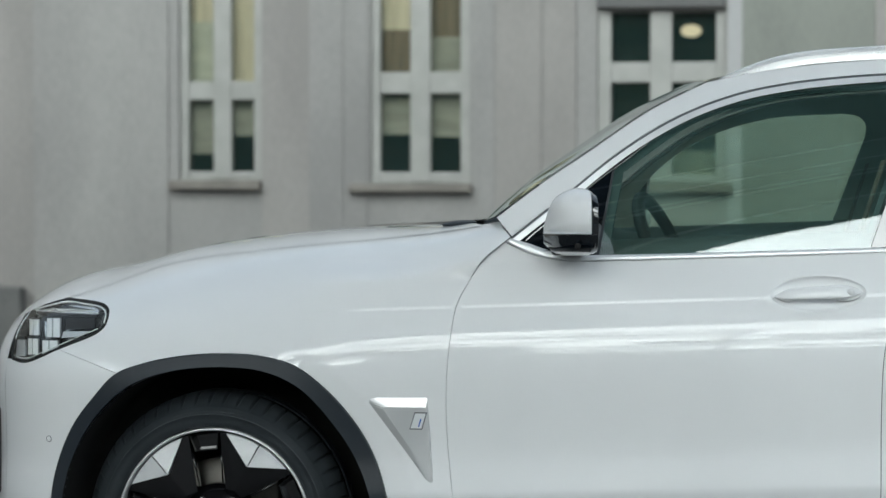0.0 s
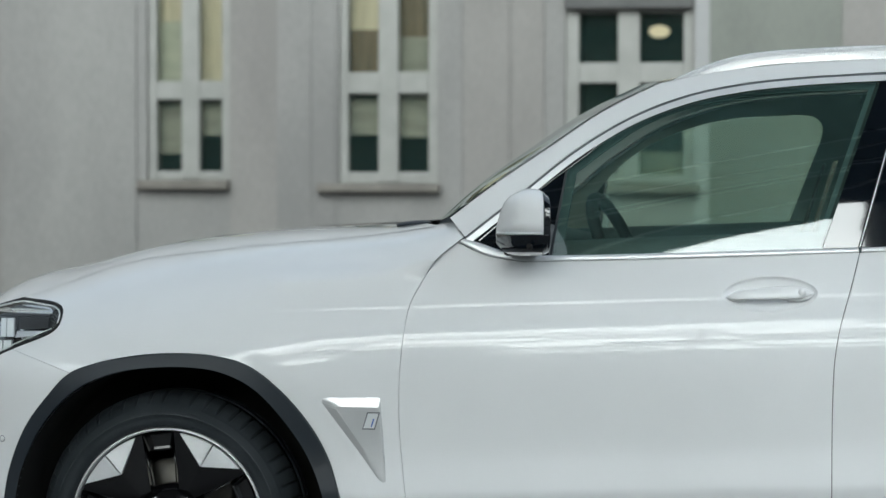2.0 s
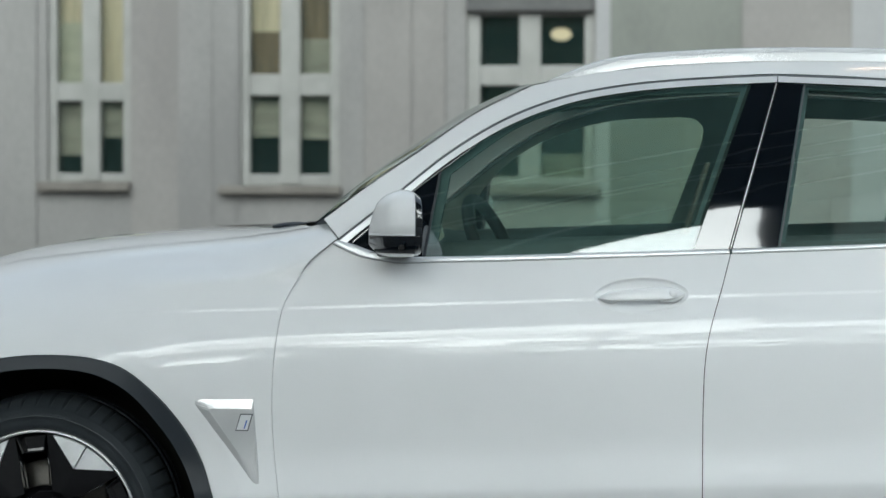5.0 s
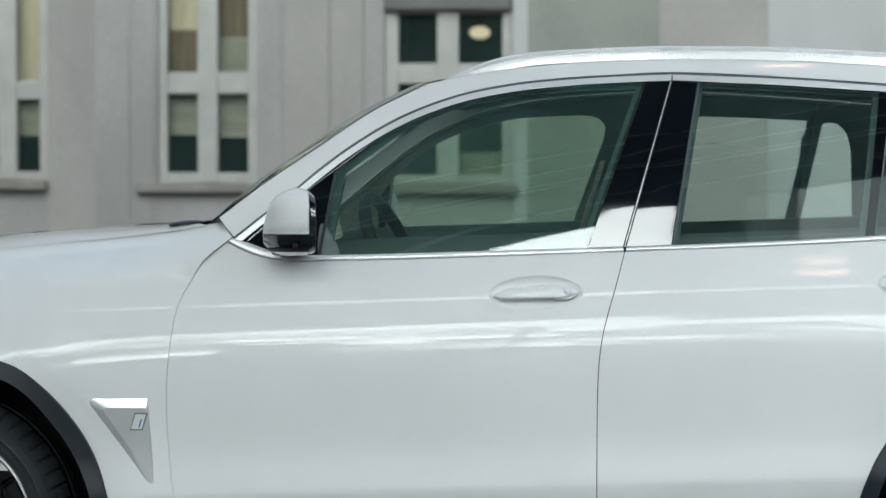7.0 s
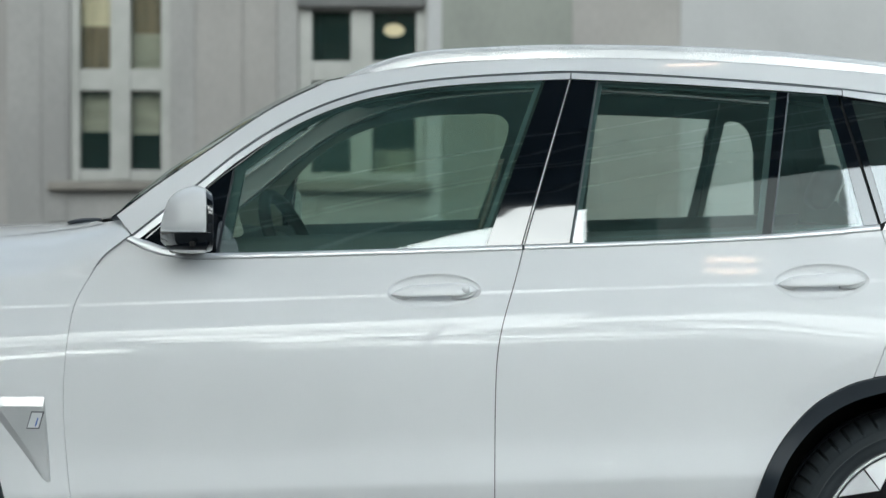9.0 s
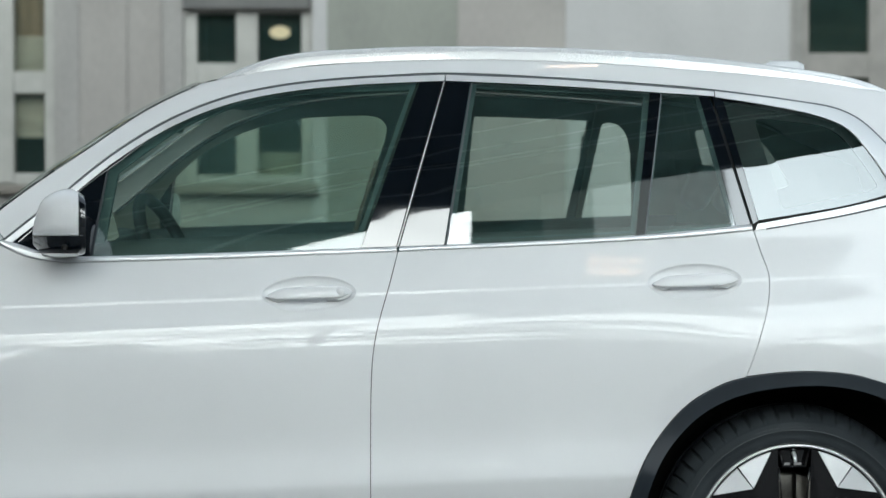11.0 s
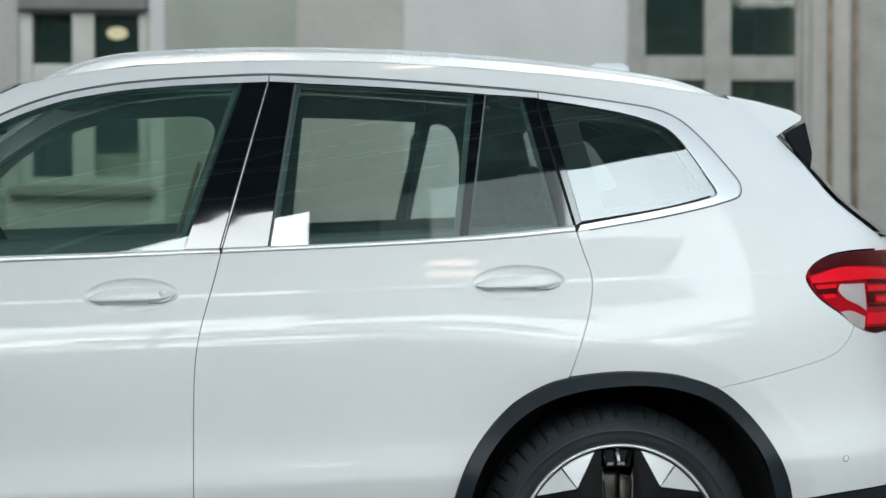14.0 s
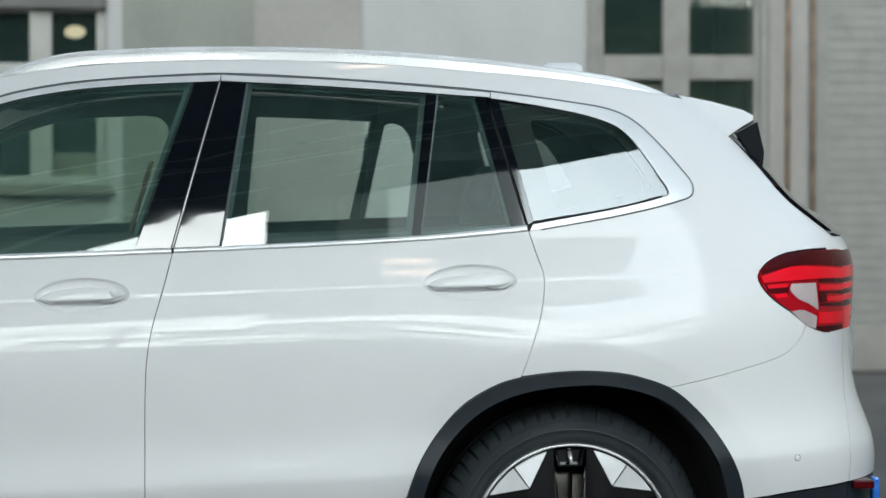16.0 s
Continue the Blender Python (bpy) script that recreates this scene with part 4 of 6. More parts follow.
part("tailgate_header", bm, PAINT, car, "white panel under the roof spoiler")
end_loft("tailgate", np.linspace(0.88, 1.166, 14), 3.60, 3.785, side_y, PAINT, "white tailgate")
bm = bmesh.new()
prof = [(3.20, 1.556), (3.30, 1.540), (3.40, 1.517), (3.432, 1.502), (3.428, 1.490), (3.385, 1.468), (3.342, 1.443), (3.27, 1.490)]
def spoiler_y(x, z):
    xe = float(np.interp(z, [1.364, 1.429, 1.542, 1.56], [3.419, 3.359, 3.243, 3.22]))
    return side_y(min(x, xe), z) + 0.0015 + 0.55 * max(x - xe, 0.0)


rows = [[(x + 0.03 * (1 - v ** 4), HALF - (HALF - spoiler_y(x, z)) * v, z + 0.02 * (1 - v * v)) for x, z in prof] for v in np.linspace(1, -1, 21)]
vs = add_grid(bm, rows, True)
bm.faces.new(vs[0][::-1])
bm.faces.new(vs[-1])
bmesh.ops.recalc_face_normals(bm, faces=bm.faces)
part("roof_spoiler", bm, PAINT, car, "white roof spoiler", False)
for far in (0, 1):
    bm = bmesh.new()
    side = [(3.366, 1.452), (3.425, 1.483), (3.445, 1.40), (3.440, 1.345), (3.414, 1.380)]
    rows = [[(x, 2 * HALF - y if far else y, z) for x, z in side] for y in (0.335, 0.36)]
    vs = add_grid(bm, rows, True)
    bm.faces.new(vs[0]), bm.faces.new(vs[-1][::-1])
    bmesh.ops.recalc_face_normals(bm, faces=bm.faces)
    part("aero_blade", bm, GLOSS_BLACK, car, "gloss black blade under the spoiler", False)
# rear bumper, with a shallow pressed field
def bumper_y(x, z):
    d = min(z - 0.638 - 0.1 * (x - 3.37), (z - 0.638 + 1.105 * (x - 3.37)) / 1.49)
    s = min(max(d / 0.030 + 0.5, 0.0), 1.0)
    return side_y(x, z) + 0.0024 * s * s * (3 - 2 * s) * max(1 - max(d, 0) / 0.16, 0.0) * min(max((3.64 - x) / 0.1, 0), 1)


sheet("rear_bumper", ring(SEAM_R, [SEAM_R[-1], LAMP_R[-1]], [LAMP_R[-1], (3.593, 0.908), (3.66, 0.908)], [(3.66, 0.908), (3.66, 0.498)], [(3.66, 0.498), (3.473, 0.489), (3.332, 0.474)], between(ARCH_R, 3.119, 3.333)[::-1]),
      bumper_y, PAINT, car, "white rear bumper corner", 0.0009, 0.016, 0.010, mirror=True, dense=3.45)
end_loft("rear_bumper", np.linspace(0.498, 0.906, 30), 3.66, 3.85, side_y, PAINT, "white rear bumper")
sheet("lower_bumper", ring([(3.335, 0.470), (3.473, 0.485), (3.66, 0.494)], [(3.66, 0.494), (3.66, 0.28)], [(3.66, 0.28), (3.36, 0.28)], [(3.36, 0.28), (3.335, 0.470)]), lambda x, z: side_y(x, z) + 0.004, PLASTIC, car,
      "black lower rear bumper", 0.002, 0.02, 0.02, mirror=True)
end_loft("lower_bumper", np.linspace(0.28, 0.494, 10), 3.66, 3.84, lambda x, z: side_y(x, z) + 0.004, PLASTIC, "black lower rear bumper")
for far in (0, 1):
    def sy(y):
        return 2 * HALF - y if far else y
    part("reflector", block((3.675, min(sy(0.235), sy(0.335)), 0.474), (3.735, max(sy(0.235), sy(0.335)), 0.497), 0.004), RED_DARK, car, "dark red rear reflector", False)
    part("accent", block((3.752, min(sy(0.32), sy(0.36)), 0.36), (3.772, max(sy(0.32), sy(0.36)), 0.495), 0.006), BLUE, car, "bright blue bumper accent", False)
    part("sill_panel", block((0.47, min(sy(0.05), sy(0.22)), 0.20), (2.45, max(sy(0.05), sy(0.22)), 0.352), 0.02), PLASTIC, car, "black plastic sill", False)
part("underbody", block((-0.6, 0.28, 0.19), (3.6, 2 * HALF - 0.28, 0.34), 0.02), DARK, car, "dark underbody", False)


def inner_y(x, z):
    return side_y(x, z) + 0.045


for name, run in (("door_shell", [(0.55, 1.09), (2.80, 1.165), (2.76, 0.90), (2.56, 0.83), (2.40, 0.66), (2.34, 0.36), (0.60, 0.36), (0.55, 0.7)]),):
    sheet(name, ring(*[[run[i], run[(i + 1) % len(run)]] for i in range(len(run))]), inner_y, DARK, car, "dark inner door shell", 0, 0.06, 0.03, mirror=True)

# wheel-arch mouldings and wheel housings
for arch, inner in ((ARCH_F, ARCH_F_IN), (ARCH_R, ARCH_R_IN)):
    out_, in_ = np.array(curve(arch)), np.array(curve(inner))
    at = [out_[np.argmin(np.linalg.norm(out_ - p, axis=1))] for p in in_]
    inner = [tuple(q + 0.90 * (p - q)) for p, q in zip(in_, at)][::4] + [tuple(at[-1] + 0.90 * (in_[-1] - at[-1]))]
    strip("arch_moulding", curve(arch), curve(inner), 0.012, PLASTIC, car, wing_y if arch is ARCH_F else side_y, "dark grey plastic wheel-arch moulding", cap=0.004, flat=True)
    for far in (0, 1):
        c = curve(inner, 0.03)
        rows = [[(p[0], (2 * HALF - y) if far else y, p[1]) for p in c] for y in (0.012, 0.10, 0.24, 0.40)]
        bm = bmesh.new()
        vs = add_grid(bm, rows)
        bm.faces.new(vs[-1])
        bmesh.ops.recalc_face_normals(bm, faces=bm.faces)
        part("wheel_housing", bm, DARK, car, "black wheel housing")

# ---------- glass, pillars, bright trim ----------
GLASS_TOP = [(0.834, 1.160), (0.995, 1.301), (1.076, 1.362), (1.223, 1.470), (1.372, 1.532), (1.521, 1.564), (1.670, 1.577), (1.80, 1.582), (1.946, 1.584), (2.013, 1.581), (2.270, 1.568), (2.646, 1.542)]
BELT_TOP = [(0.834, 1.150), (0.89, 1.131), (0.95, 1.121), (1.018, 1.120), (1.374, 1.130), (1.818, 1.145), (2.263, 1.164), (2.559, 1.184), (2.757, 1.204)]
top_z = cubic([p[0] for p in GLASS_TOP], [p[1] for p in GLASS_TOP])
belt_z = cubic([p[0] for p in BELT_TOP], [p[1] for p in BELT_TOP])


def span(f, x0, x1, n=10):
    return [(x, f(x)) for x in np.linspace(x0, x1, n)]


def pane_y(x, z):
    return side_y(x, z) + 0.006


def pillar_y(x, z):
    return side_y(x, z) + 0.003


def b_pillar_y(steep):
    """the centre pillars stand a little steeper than the glass, their moulding slightly uneven"""
    return lambda x, z: side_y(x, z) + 0.003 - steep * (z - 1.15) + 0.00007 * math.sin(70 * z + 9 * x)


def lite(name, xt0, xt1, xb0, xb1, depth, mat, parent, label, gap=0.0):
    """a piece between belt and roof line, from a leaning front edge to a leaning rear edge"""
    o = ring(span(top_z, xt0, xt1), [(xt1, top_z(xt1)), (xb1, belt_z(xb1))], span(belt_z, xb1, xb0), [(xb0, belt_z(xb0)), (xt0, top_z(xt0))])
    made = sheet(name, o, depth, mat, parent, label, gap, 0.03, 0.02, rim=0.006, mirror=True)
    if mat in (CAR_GLASS, REAR_GLASS):
        for m in made:
            m.visible_shadow = False
    return made


lite("door_window", 1.058, 1.880, 1.022, 1.727, pane_y, CAR_GLASS, front_doors, "tinted side window")
lite("sail_panel", 0.84, 1.050, 0.845, 1.014, pillar_y, GLOSS_BLACK, front_doors, "gloss black mirror triangle")
sheet("sail_tip", ring([(0.797, 1.164), (0.846, 1.176)], [(0.846, 1.176), (0.846, 1.143)], [(0.846, 1.143), (0.80, 1.156)], [(0.80, 1.156), (0.797, 1.164)]), lambda x, z: side_y(x, z) + 0.004, GLOSS_BLACK, front_doors, "gloss black mirror triangle", 0, 0.02, 0.01, rim=0.004, mirror=True)
lite("window_divider", 1.051, 1.057, 1.015, 1.021, side_y, PLASTIC, front_doors, "dark window divider")
lite("pillar_cover", 1.880, 1.942, 1.727, 1.820, b_pillar_y(0.012), GLOSS_BLACK, front_doors, "gloss black pillar cover", 0.001)
lite("pillar_cover", 1.950, 2.016, 1.828, 1.946, b_pillar_y(0.006), GLOSS_BLACK, rear_doors, "gloss black pillar cover", 0.001)
lite("pillar_seal", 1.938, 1.954, 1.816, 1.832, lambda x, z: side_y(x, z) + 0.012, DARK, front_doors, "black rubber seal between the doors")
lite("pillar_seal", 1.872, 1.888, 1.719, 1.735, lambda x, z: side_y(x, z) + 0.016, DARK, front_doors, "black rubber seal beside the glass")
lite("pillar_edge", 1.9448, 1.9470, 1.8228, 1.8250, lambda x, z: side_y(x, z) + 0.004, CHROME, front_doors, "thin bright edge of the pillar cover")
far_pane = lite("door_window", 2.022, 2.496, 1.953, 2.448, pane_y, REAR_GLASS, rear_doors, "tinted side window")[1]
for v in far_pane.data.vertices:
    v.co.x = min(v.co.x, 2.376 + (v.co.z - 1.184) * 0.1475)
lite("pillar_edge", 2.0185, 2.0215, 1.9490, 1.9525, side_y, SEAL, rear_doors, "grey pillar edge")
far_bar = lite("window_bar", 2.496, 2.527, 2.448, 2.473, pillar_y, GLOSS_BLACK, rear_doors, "black window bar")[1]
far_edge = lite("bar_edge", 2.5245, 2.5280, 2.4705, 2.4740, side_y, SEAL, rear_doors, "grey edge of the window bar")[1]
for v in list(far_bar.data.vertices) + list(far_edge.data.vertices):
    v.co.x -= 0.072
far_light = lite("quarter_light", 2.527, 2.626, 2.473, 2.711, pane_y, REAR_GLASS, rear_doors, "small tinted quarter light")[1]
for v in far_light.data.vertices:
    if v.co.x < 2.473 + (v.co.z - 1.184) * 0.1475 + 0.008:
        v.co.x -= 0.072
lite("pillar_cover", 2.626, 2.655, 2.711, 2.750, pillar_y, GLOSS_BLACK, rear_doors, "gloss black pillar cover", 0.0008)
# rear side window in the wing
QG = [[(2.692, 1.530), (2.807, 1.517), (2.943, 1.490), (3.019, 1.457), (3.076, 1.388), (3.132, 1.298)], [(3.132, 1.298), (3.136, 1.286), (3.122, 1.278)], [(3.122, 1.278), (3.006, 1.249), (2.772, 1.213)], [(2.772, 1.213), (2.692, 1.530)]]
def rear_pane_y(x, z):
    a = side_y(min(x, 2.80), z)
    return a + 0.4 * min(max((x - 2.80) / 0.33, 0.0), 1.0) * (side_y(x, z) - a) + 0.011


for m in sheet("rear_side_window", ring(*QG), rear_pane_y, PRIVACY_GLASS, body_sides, "tinted rear side window", 0, 0.03, 0.02, rim=0.006, mirror=True):
    m.visible_shadow = False
sheet("pillar_cover", ring([(2.664, 1.541), (2.690, 1.531)], [(2.690, 1.531), (2.770, 1.213)], [(2.770, 1.213), (2.757, 1.205)], [(2.757, 1.205), (2.664, 1.541)]), pillar_y, GLOSS_BLACK, body_sides, "gloss black pillar cover", 0, 0.02, 0.02, mirror=True)
gut = np.array([(p[0] + 0.002, p[1] - 0.005) for p in curve(between(GUTTER, 0.7, 1.946))])
way = np.gradient(gut, axis=0)
way /= np.linalg.norm(way, axis=1)[:, None]
inn = gut + 0.0165 * np.c_[way[:, 1], -way[:, 0]]
inn[-1, 0] = 1.946
strip("roof_trim", [tuple(p) for p in gut], [tuple(p) for p in inn], 0.0025, CHROME, front_doors, side_y, "bright aluminium window surround", flat=True)
strip("window_seal", [tuple(p) for p in inn], curve(between(GLASS_TOP, 0.8, 1.946)), 0.001, GLOSS_BLACK, front_doors, lambda x, z: side_y(x, z) + 0.002, "black window seal", cap=0.001)
strip("roof_trim", [(p[0], p[1] - 0.005) for p in curve([(1.950, 1.608)] + between(GUTTER, 1.96, 2.663) + [(2.6665, 1.5615)])], [(p[0], p[1] + 0.003) for p in curve([(1.950, 1.584)] + between(GLASS_TOP, 1.96, 2.65) + [(2.6665, 1.5405)])], 0.0025, CHROME, rear_doors, side_y, "bright aluminium window surround", flat=True)
strip("window_surround", curve([(2.6685, 1.558), (2.873, 1.531), (2.994, 1.509), (3.054, 1.480), (3.113, 1.425), (3.172, 1.355), (3.203, 1.310), (3.200, 1.284), (3.161, 1.268), (3.005, 1.231), (2.760, 1.188)]),
      curve([(2.6690, 1.541), (2.807, 1.519), (2.943, 1.490), (3.019, 1.457), (3.076, 1.388), (3.110, 1.335), (3.135, 1.294), (3.134, 1.283), (3.120, 1.277), (3.006, 1.249), (2.768, 1.205)]), 0.005, CHROME, body_sides, side_y,
      "bright aluminium window surround", flat=True)
dlo = np.array(curve([(2.6685, 1.558), (2.873, 1.531), (2.994, 1.509), (3.054, 1.480), (3.113, 1.425), (3.172, 1.355), (3.203, 1.310), (3.200, 1.284), (3.161, 1.268), (3.005, 1.231), (2.790, 1.194)]))
way = np.gradient(dlo, axis=0)
way /= np.linalg.norm(way, axis=1)[:, None]
out_ = np.c_[-way[:, 1], way[:, 0]]
strip("surround_seal", [tuple(p) for p in dlo + 0.0045 * out_], [tuple(p) for p in dlo + 0.0002 * out_], 0.0012, SEAL, body_sides, side_y, "thin grey seal round the window surround", cap=0.003)
strip("belt_trim", curve([(0.785, 1.163)] + span(belt_z, 0.834, 1.82, 40)), curve([(0.772, 1.154)] + BELT_F[1:5] + [(1.822, 1.132)]), 0.006, CHROME, front_doors, side_y, "bright aluminium belt trim")
strip("belt_trim", span(belt_z, 1.828, 2.752, 40), curve([(1.828, 1.133)] + BELT_R[1:3] + [(2.754, 1.187)]), 0.006, CHROME, rear_doors, side_y, "bright aluminium belt trim")
strip("window_seal", [(p[0], p[1] + 0.008) for p in curve([(2.772, 1.206), (3.006, 1.246), (3.118, 1.274)])], curve([(2.772, 1.206), (3.006, 1.246), (3.118, 1.274)]), 0.002, DARK, body_sides, lambda x, z: side_y(x, z) + 0.004, "black lower window seal", cap=0.004)
# painted door frames behind the shut lines
for gap, owner in ((GAP_FD[:-1], wings),):
    c = curve(gap, 0.02)
    strip("door_frame", [(p[0] - 0.008, p[1]) for p in c], [(p[0] + 0.008, p[1]) for p in c], 0.001, SILVER, owner, lambda x, z: side_y(x, z) + 0.014, "painted door frame", cap=0.001)
# dark backing behind the upper gaps
strip("gutter_seal", curve(GUTTER), [(p[0] + 0.002, p[1] - 0.006) for p in curve(GUTTER)], 0.001, SEAL, body_sides, lambda x, z: side_y(x, z) + 0.006, "grey rubber seal", cap=0.001)

# roof rails
rail_z = cubic([1.32, 1.43, 1.521, 1.671, 1.80, 2.042, 2.269, 2.52, 2.80, 2.95, 3.10, 3.19], [1.588, 1.636, 1.660, 1.674, 1.680, 1.683, 1.678, 1.664, 1.636, 1.617, 1.585, 1.548])
for far in (0, 1):
    bm = bmesh.new()
    rows = []
    for x in np.linspace(1.325, 3.185, 90):
        z = rail_z(x)
        y = 0.285 + 0.03 * max(0, (x - 2.6) / 0.6) ** 2
        fall = min(1, (x - 1.325) / 0.10 + 0.15, (3.185 - x) / 0.12 + 0.15)
        sec = [(0.024, -0.040), (-0.012, -0.041), (-0.0165, -0.0385), (-0.0162, -0.037), (-0.0160, -0.036), (-0.0120, -0.0155), (-0.0117, -0.0145), (-0.0095, -0.0125), (-0.0088, -0.0115), (-0.0080, -0.0070), (-0.0075, -0.0060), (-0.004, -0.002), (0.010, 0.0), (0.021, -0.005), (0.026, -0.016)]
        rows.append([(x, (2 * HALF - y - b * fall) if far else y + b * fall, z + c * (0.4 + 0.6 * fall)) for b, c in sec])
    vs = add_grid(bm, rows, True)
    bm.faces.new(vs[0]), bm.faces.new(vs[-1])
    bmesh.ops.recalc_face_normals(bm, faces=bm.faces)
    part("roof_rail", bm, RAIL, car, "satin silver roof rail")
bm = bmesh.new()
rows = []
for k, x in enumerate(np.linspace(2.86, 3.02, 9)):
    s = k / 8
    h = 0.052 * min(1, 0.25 + 2.2 * s) * (1 if s < 0.9 else 0.8)
    w = 0.034 * (1 - 0.4 * abs(2 * s - 1))
    z0 = 1.622
    rows.append([(x, HALF - w, z0), (x, HALF - w * 0.7, z0 + h * 0.7), (x, HALF - w * 0.25, z0 + h), (x, HALF + w * 0.25, z0 + h), (x, HALF + w * 0.7, z0 + h * 0.7), (x, HALF + w, z0)])
vs = add_grid(bm, rows)
bm.faces.new(vs[0]), bm.faces.new(vs[-1])
bmesh.ops.recalc_face_normals(bm, faces=bm.faces)
part("roof_aerial", bm, PAINT, car, "white shark-fin aerial")

# ---------- wheels ----------
def wheel(cx, cz, turn, far):
    y0 = 0.085
    def Y(y):
        return 2 * HALF - y if far else y
    R = 0.2695
    def pt(r, deg, y):
        a = radians(deg + turn)
        return (cx + r * math.cos(a), Y(y), cz + r * math.sin(a))
    hub = bmesh.new()
    def loft(bm, ps, back):
        """a faceted plate: its outline closed backwards"""
        front = [bm.verts.new(p) for p in ps]
        rear = [bm.verts.new((p[0], Y(back), p[2])) for p in ps]
        for i in range(len(ps)):
            j = (i + 1) % len(ps)
            bm.faces.new([front[i], front[j], rear[j], rear[i]])
        return front
    add_lathe(hub, [(0.001, 0.018), (0.03, 0.018), (0.036, 0.022), (0.085, 0.034), (0.108, 0.050), (0.112, 0.06), (0.112, 0.09)], (cx, 0, cz), 60)
    for v in hub.verts:
        v.co.y = Y(y0 + v.co.y)
    bmesh.ops.recalc_face_normals(hub, faces=hub.faces)
    w = part("wheel", hub, WHEEL_BLACK, car, "black star-spoked alloy wheel")
    for k in range(5):
        face = bmesh.new()
        c = k * 72 + 54
        hl, hr, cc = pt(0.105, c - 14, y0 + 0.024), pt(0.105, c + 14, y0 + 0.024), pt(0.186, c, y0 + 0.004)
        el, er = pt(R * 0.955, c - 26, y0 + 0.012), pt(R * 0.955, c + 26, y0 + 0.012)
        al, ar = pt(R * 0.955, c - 22.3, y0 + 0.008), pt(R * 0.955, c + 22.3, y0 + 0.008)
        f = loft(face, [hl, el, al, cc, ar, er, hr], y0 + 0.07)
        mid = face.verts.new(pt(0.112, c, y0 + 0.012))
        for i in range(6):
            face.faces.new([f[i], f[i + 1], mid])
        face.faces.new([f[6], f[0], mid])
        bmesh.ops.recalc_face_normals(face, faces=face.faces)
        part("spoke", face, WHEEL_BLACK, w, "", False)
    for k in range(5):
        c = k * 72 + 54
        for s in (-1, 1):
            bm = bmesh.new()
            arc = [pt(R * 0.952, c + s * (0.5 + 21.3 * i / 6), y0 + 0.004 + 0.004 * i / 6) for i in range(7)]
            tip = pt(0.190, c + s * 0.4, y0 + 0.000)
            f = [bm.verts.new(p) for p in [tip] + (arc if s > 0 else arc[::-1])]
            g = [bm.verts.new((p.co.x, Y(y0 + 0.02), p.co.z)) for p in f]
            bm.faces.new(f)
            for i in range(len(f)):
                j = (i + 1) % len(f)
                bm.faces.new([f[i], f[j], g[j], g[i]])
            bmesh.ops.recalc_face_normals(bm, faces=bm.faces)
            part("aero_insert", bm, MACHINED, w, "bright machined aero insert", False)
    for k in range(5):
        # a recessed pocket near the rim in each slot, with a raised glossy frame
        c = k * 72 + 90
        bm = bmesh.new()
        def at(u, r, y):
            a = radians(c + turn)
            return (cx + r * math.cos(a) - u * math.sin(a), Y(y0 + y), cz + r * math.sin(a) + u * math.cos(a))
        loop = [at(-0.043, 0.2555, 0.014), at(0.043, 0.2555, 0.014), at(0.031, 0.207, 0.016), at(-0.031, 0.207, 0.016)]
        inn = [at(-0.038, 0.252, 0.018), at(0.038, 0.252, 0.018), at(0.027, 0.2115, 0.020), at(-0.027, 0.2115, 0.020)]
        deep = [at(-0.030, 0.248, 0.045), at(0.030, 0.248, 0.045), at(0.022, 0.216, 0.045), at(-0.022, 0.216, 0.045)]
        vs = add_grid(bm, [[(p[0], Y(y0 + 0.06), p[2]) for p in loop], loop, inn, deep], True)
        bm.faces.new(vs[-1])
        bmesh.ops.recalc_face_normals(bm, faces=bm.faces)
        part("valve_pocket", bm, WHEEL_BLACK, w, "", False)
        for u in (-0.036, 0.036):
            bm = bmesh.new()
            add_tube(bm, [at(u * 1.12, 0.205, 0.020), at(u * 0.92, 0.115, 0.028)], 0.0022, 8)
            part("slot_edge", bm, WHEEL_BLACK, w)
    bm = bmesh.new()
    add_lathe(bm, [(R * 0.966, 0.03), (R * 0.970, 0.006), (R * 0.977, -0.001), (R * 0.989, -0.003), (R, 0.0), (R * 1.01, 0.012)], (cx, 0, cz), 120)
    for v in bm.verts:
        v.co.y = Y(y0 + v.co.y)
    bmesh.ops.recalc_face_normals(bm, faces=bm.faces)
    part("rim_lip", bm, MACHINED, w, "bright machined rim lip")
    bm = bmesh.new()
    add_lathe(bm, [(R * 0.95, 0.012), (R * 0.93, 0.05), (R * 0.92, 0.22)], (cx, 0, cz), 72)
    for v in bm.verts:
        v.co.y = Y(y0 + v.co.y)
    part("rim_barrel", bm, WHEEL_BLACK, w)
    T = 0.3655
    prof = [(R * 1.005, 0.012), (0.272, -0.004), (0.280, -0.012), (0.293, -0.017), (0.306, -0.0175), (0.3075, -0.0205), (0.3105, -0.0205), (0.312, -0.017), (0.328, -0.013), (0.3295, -0.0095), (0.338, -0.003), (0.346, 0.010),
            (0.352, 0.020), (0.3565, 0.032), (0.360, 0.048), (T, 0.070), (T, 0.10), (0.350, 0.102), (0.350, 0.110), (T, 0.112), (T, 0.15), (0.352, 0.152), (0.352, 0.16), (T, 0.162), (0.358, 0.20), (0.34, 0.23), (R, 0.24)]
    bm = bmesh.new()
    def groove(k, j):
        return -0.020 if (k % 11 == 0 and 11 <= j <= 15) else 0.0
    add_lathe(bm, prof, (cx, 0, cz), 605, groove)
    for v in bm.verts:
        v.co.y = Y(y0 + v.co.y)
    bmesh.ops.recalc_face_normals(bm, faces=bm.faces)
    part("tyre", bm, RUBBER, w, "black grooved tyre", True)
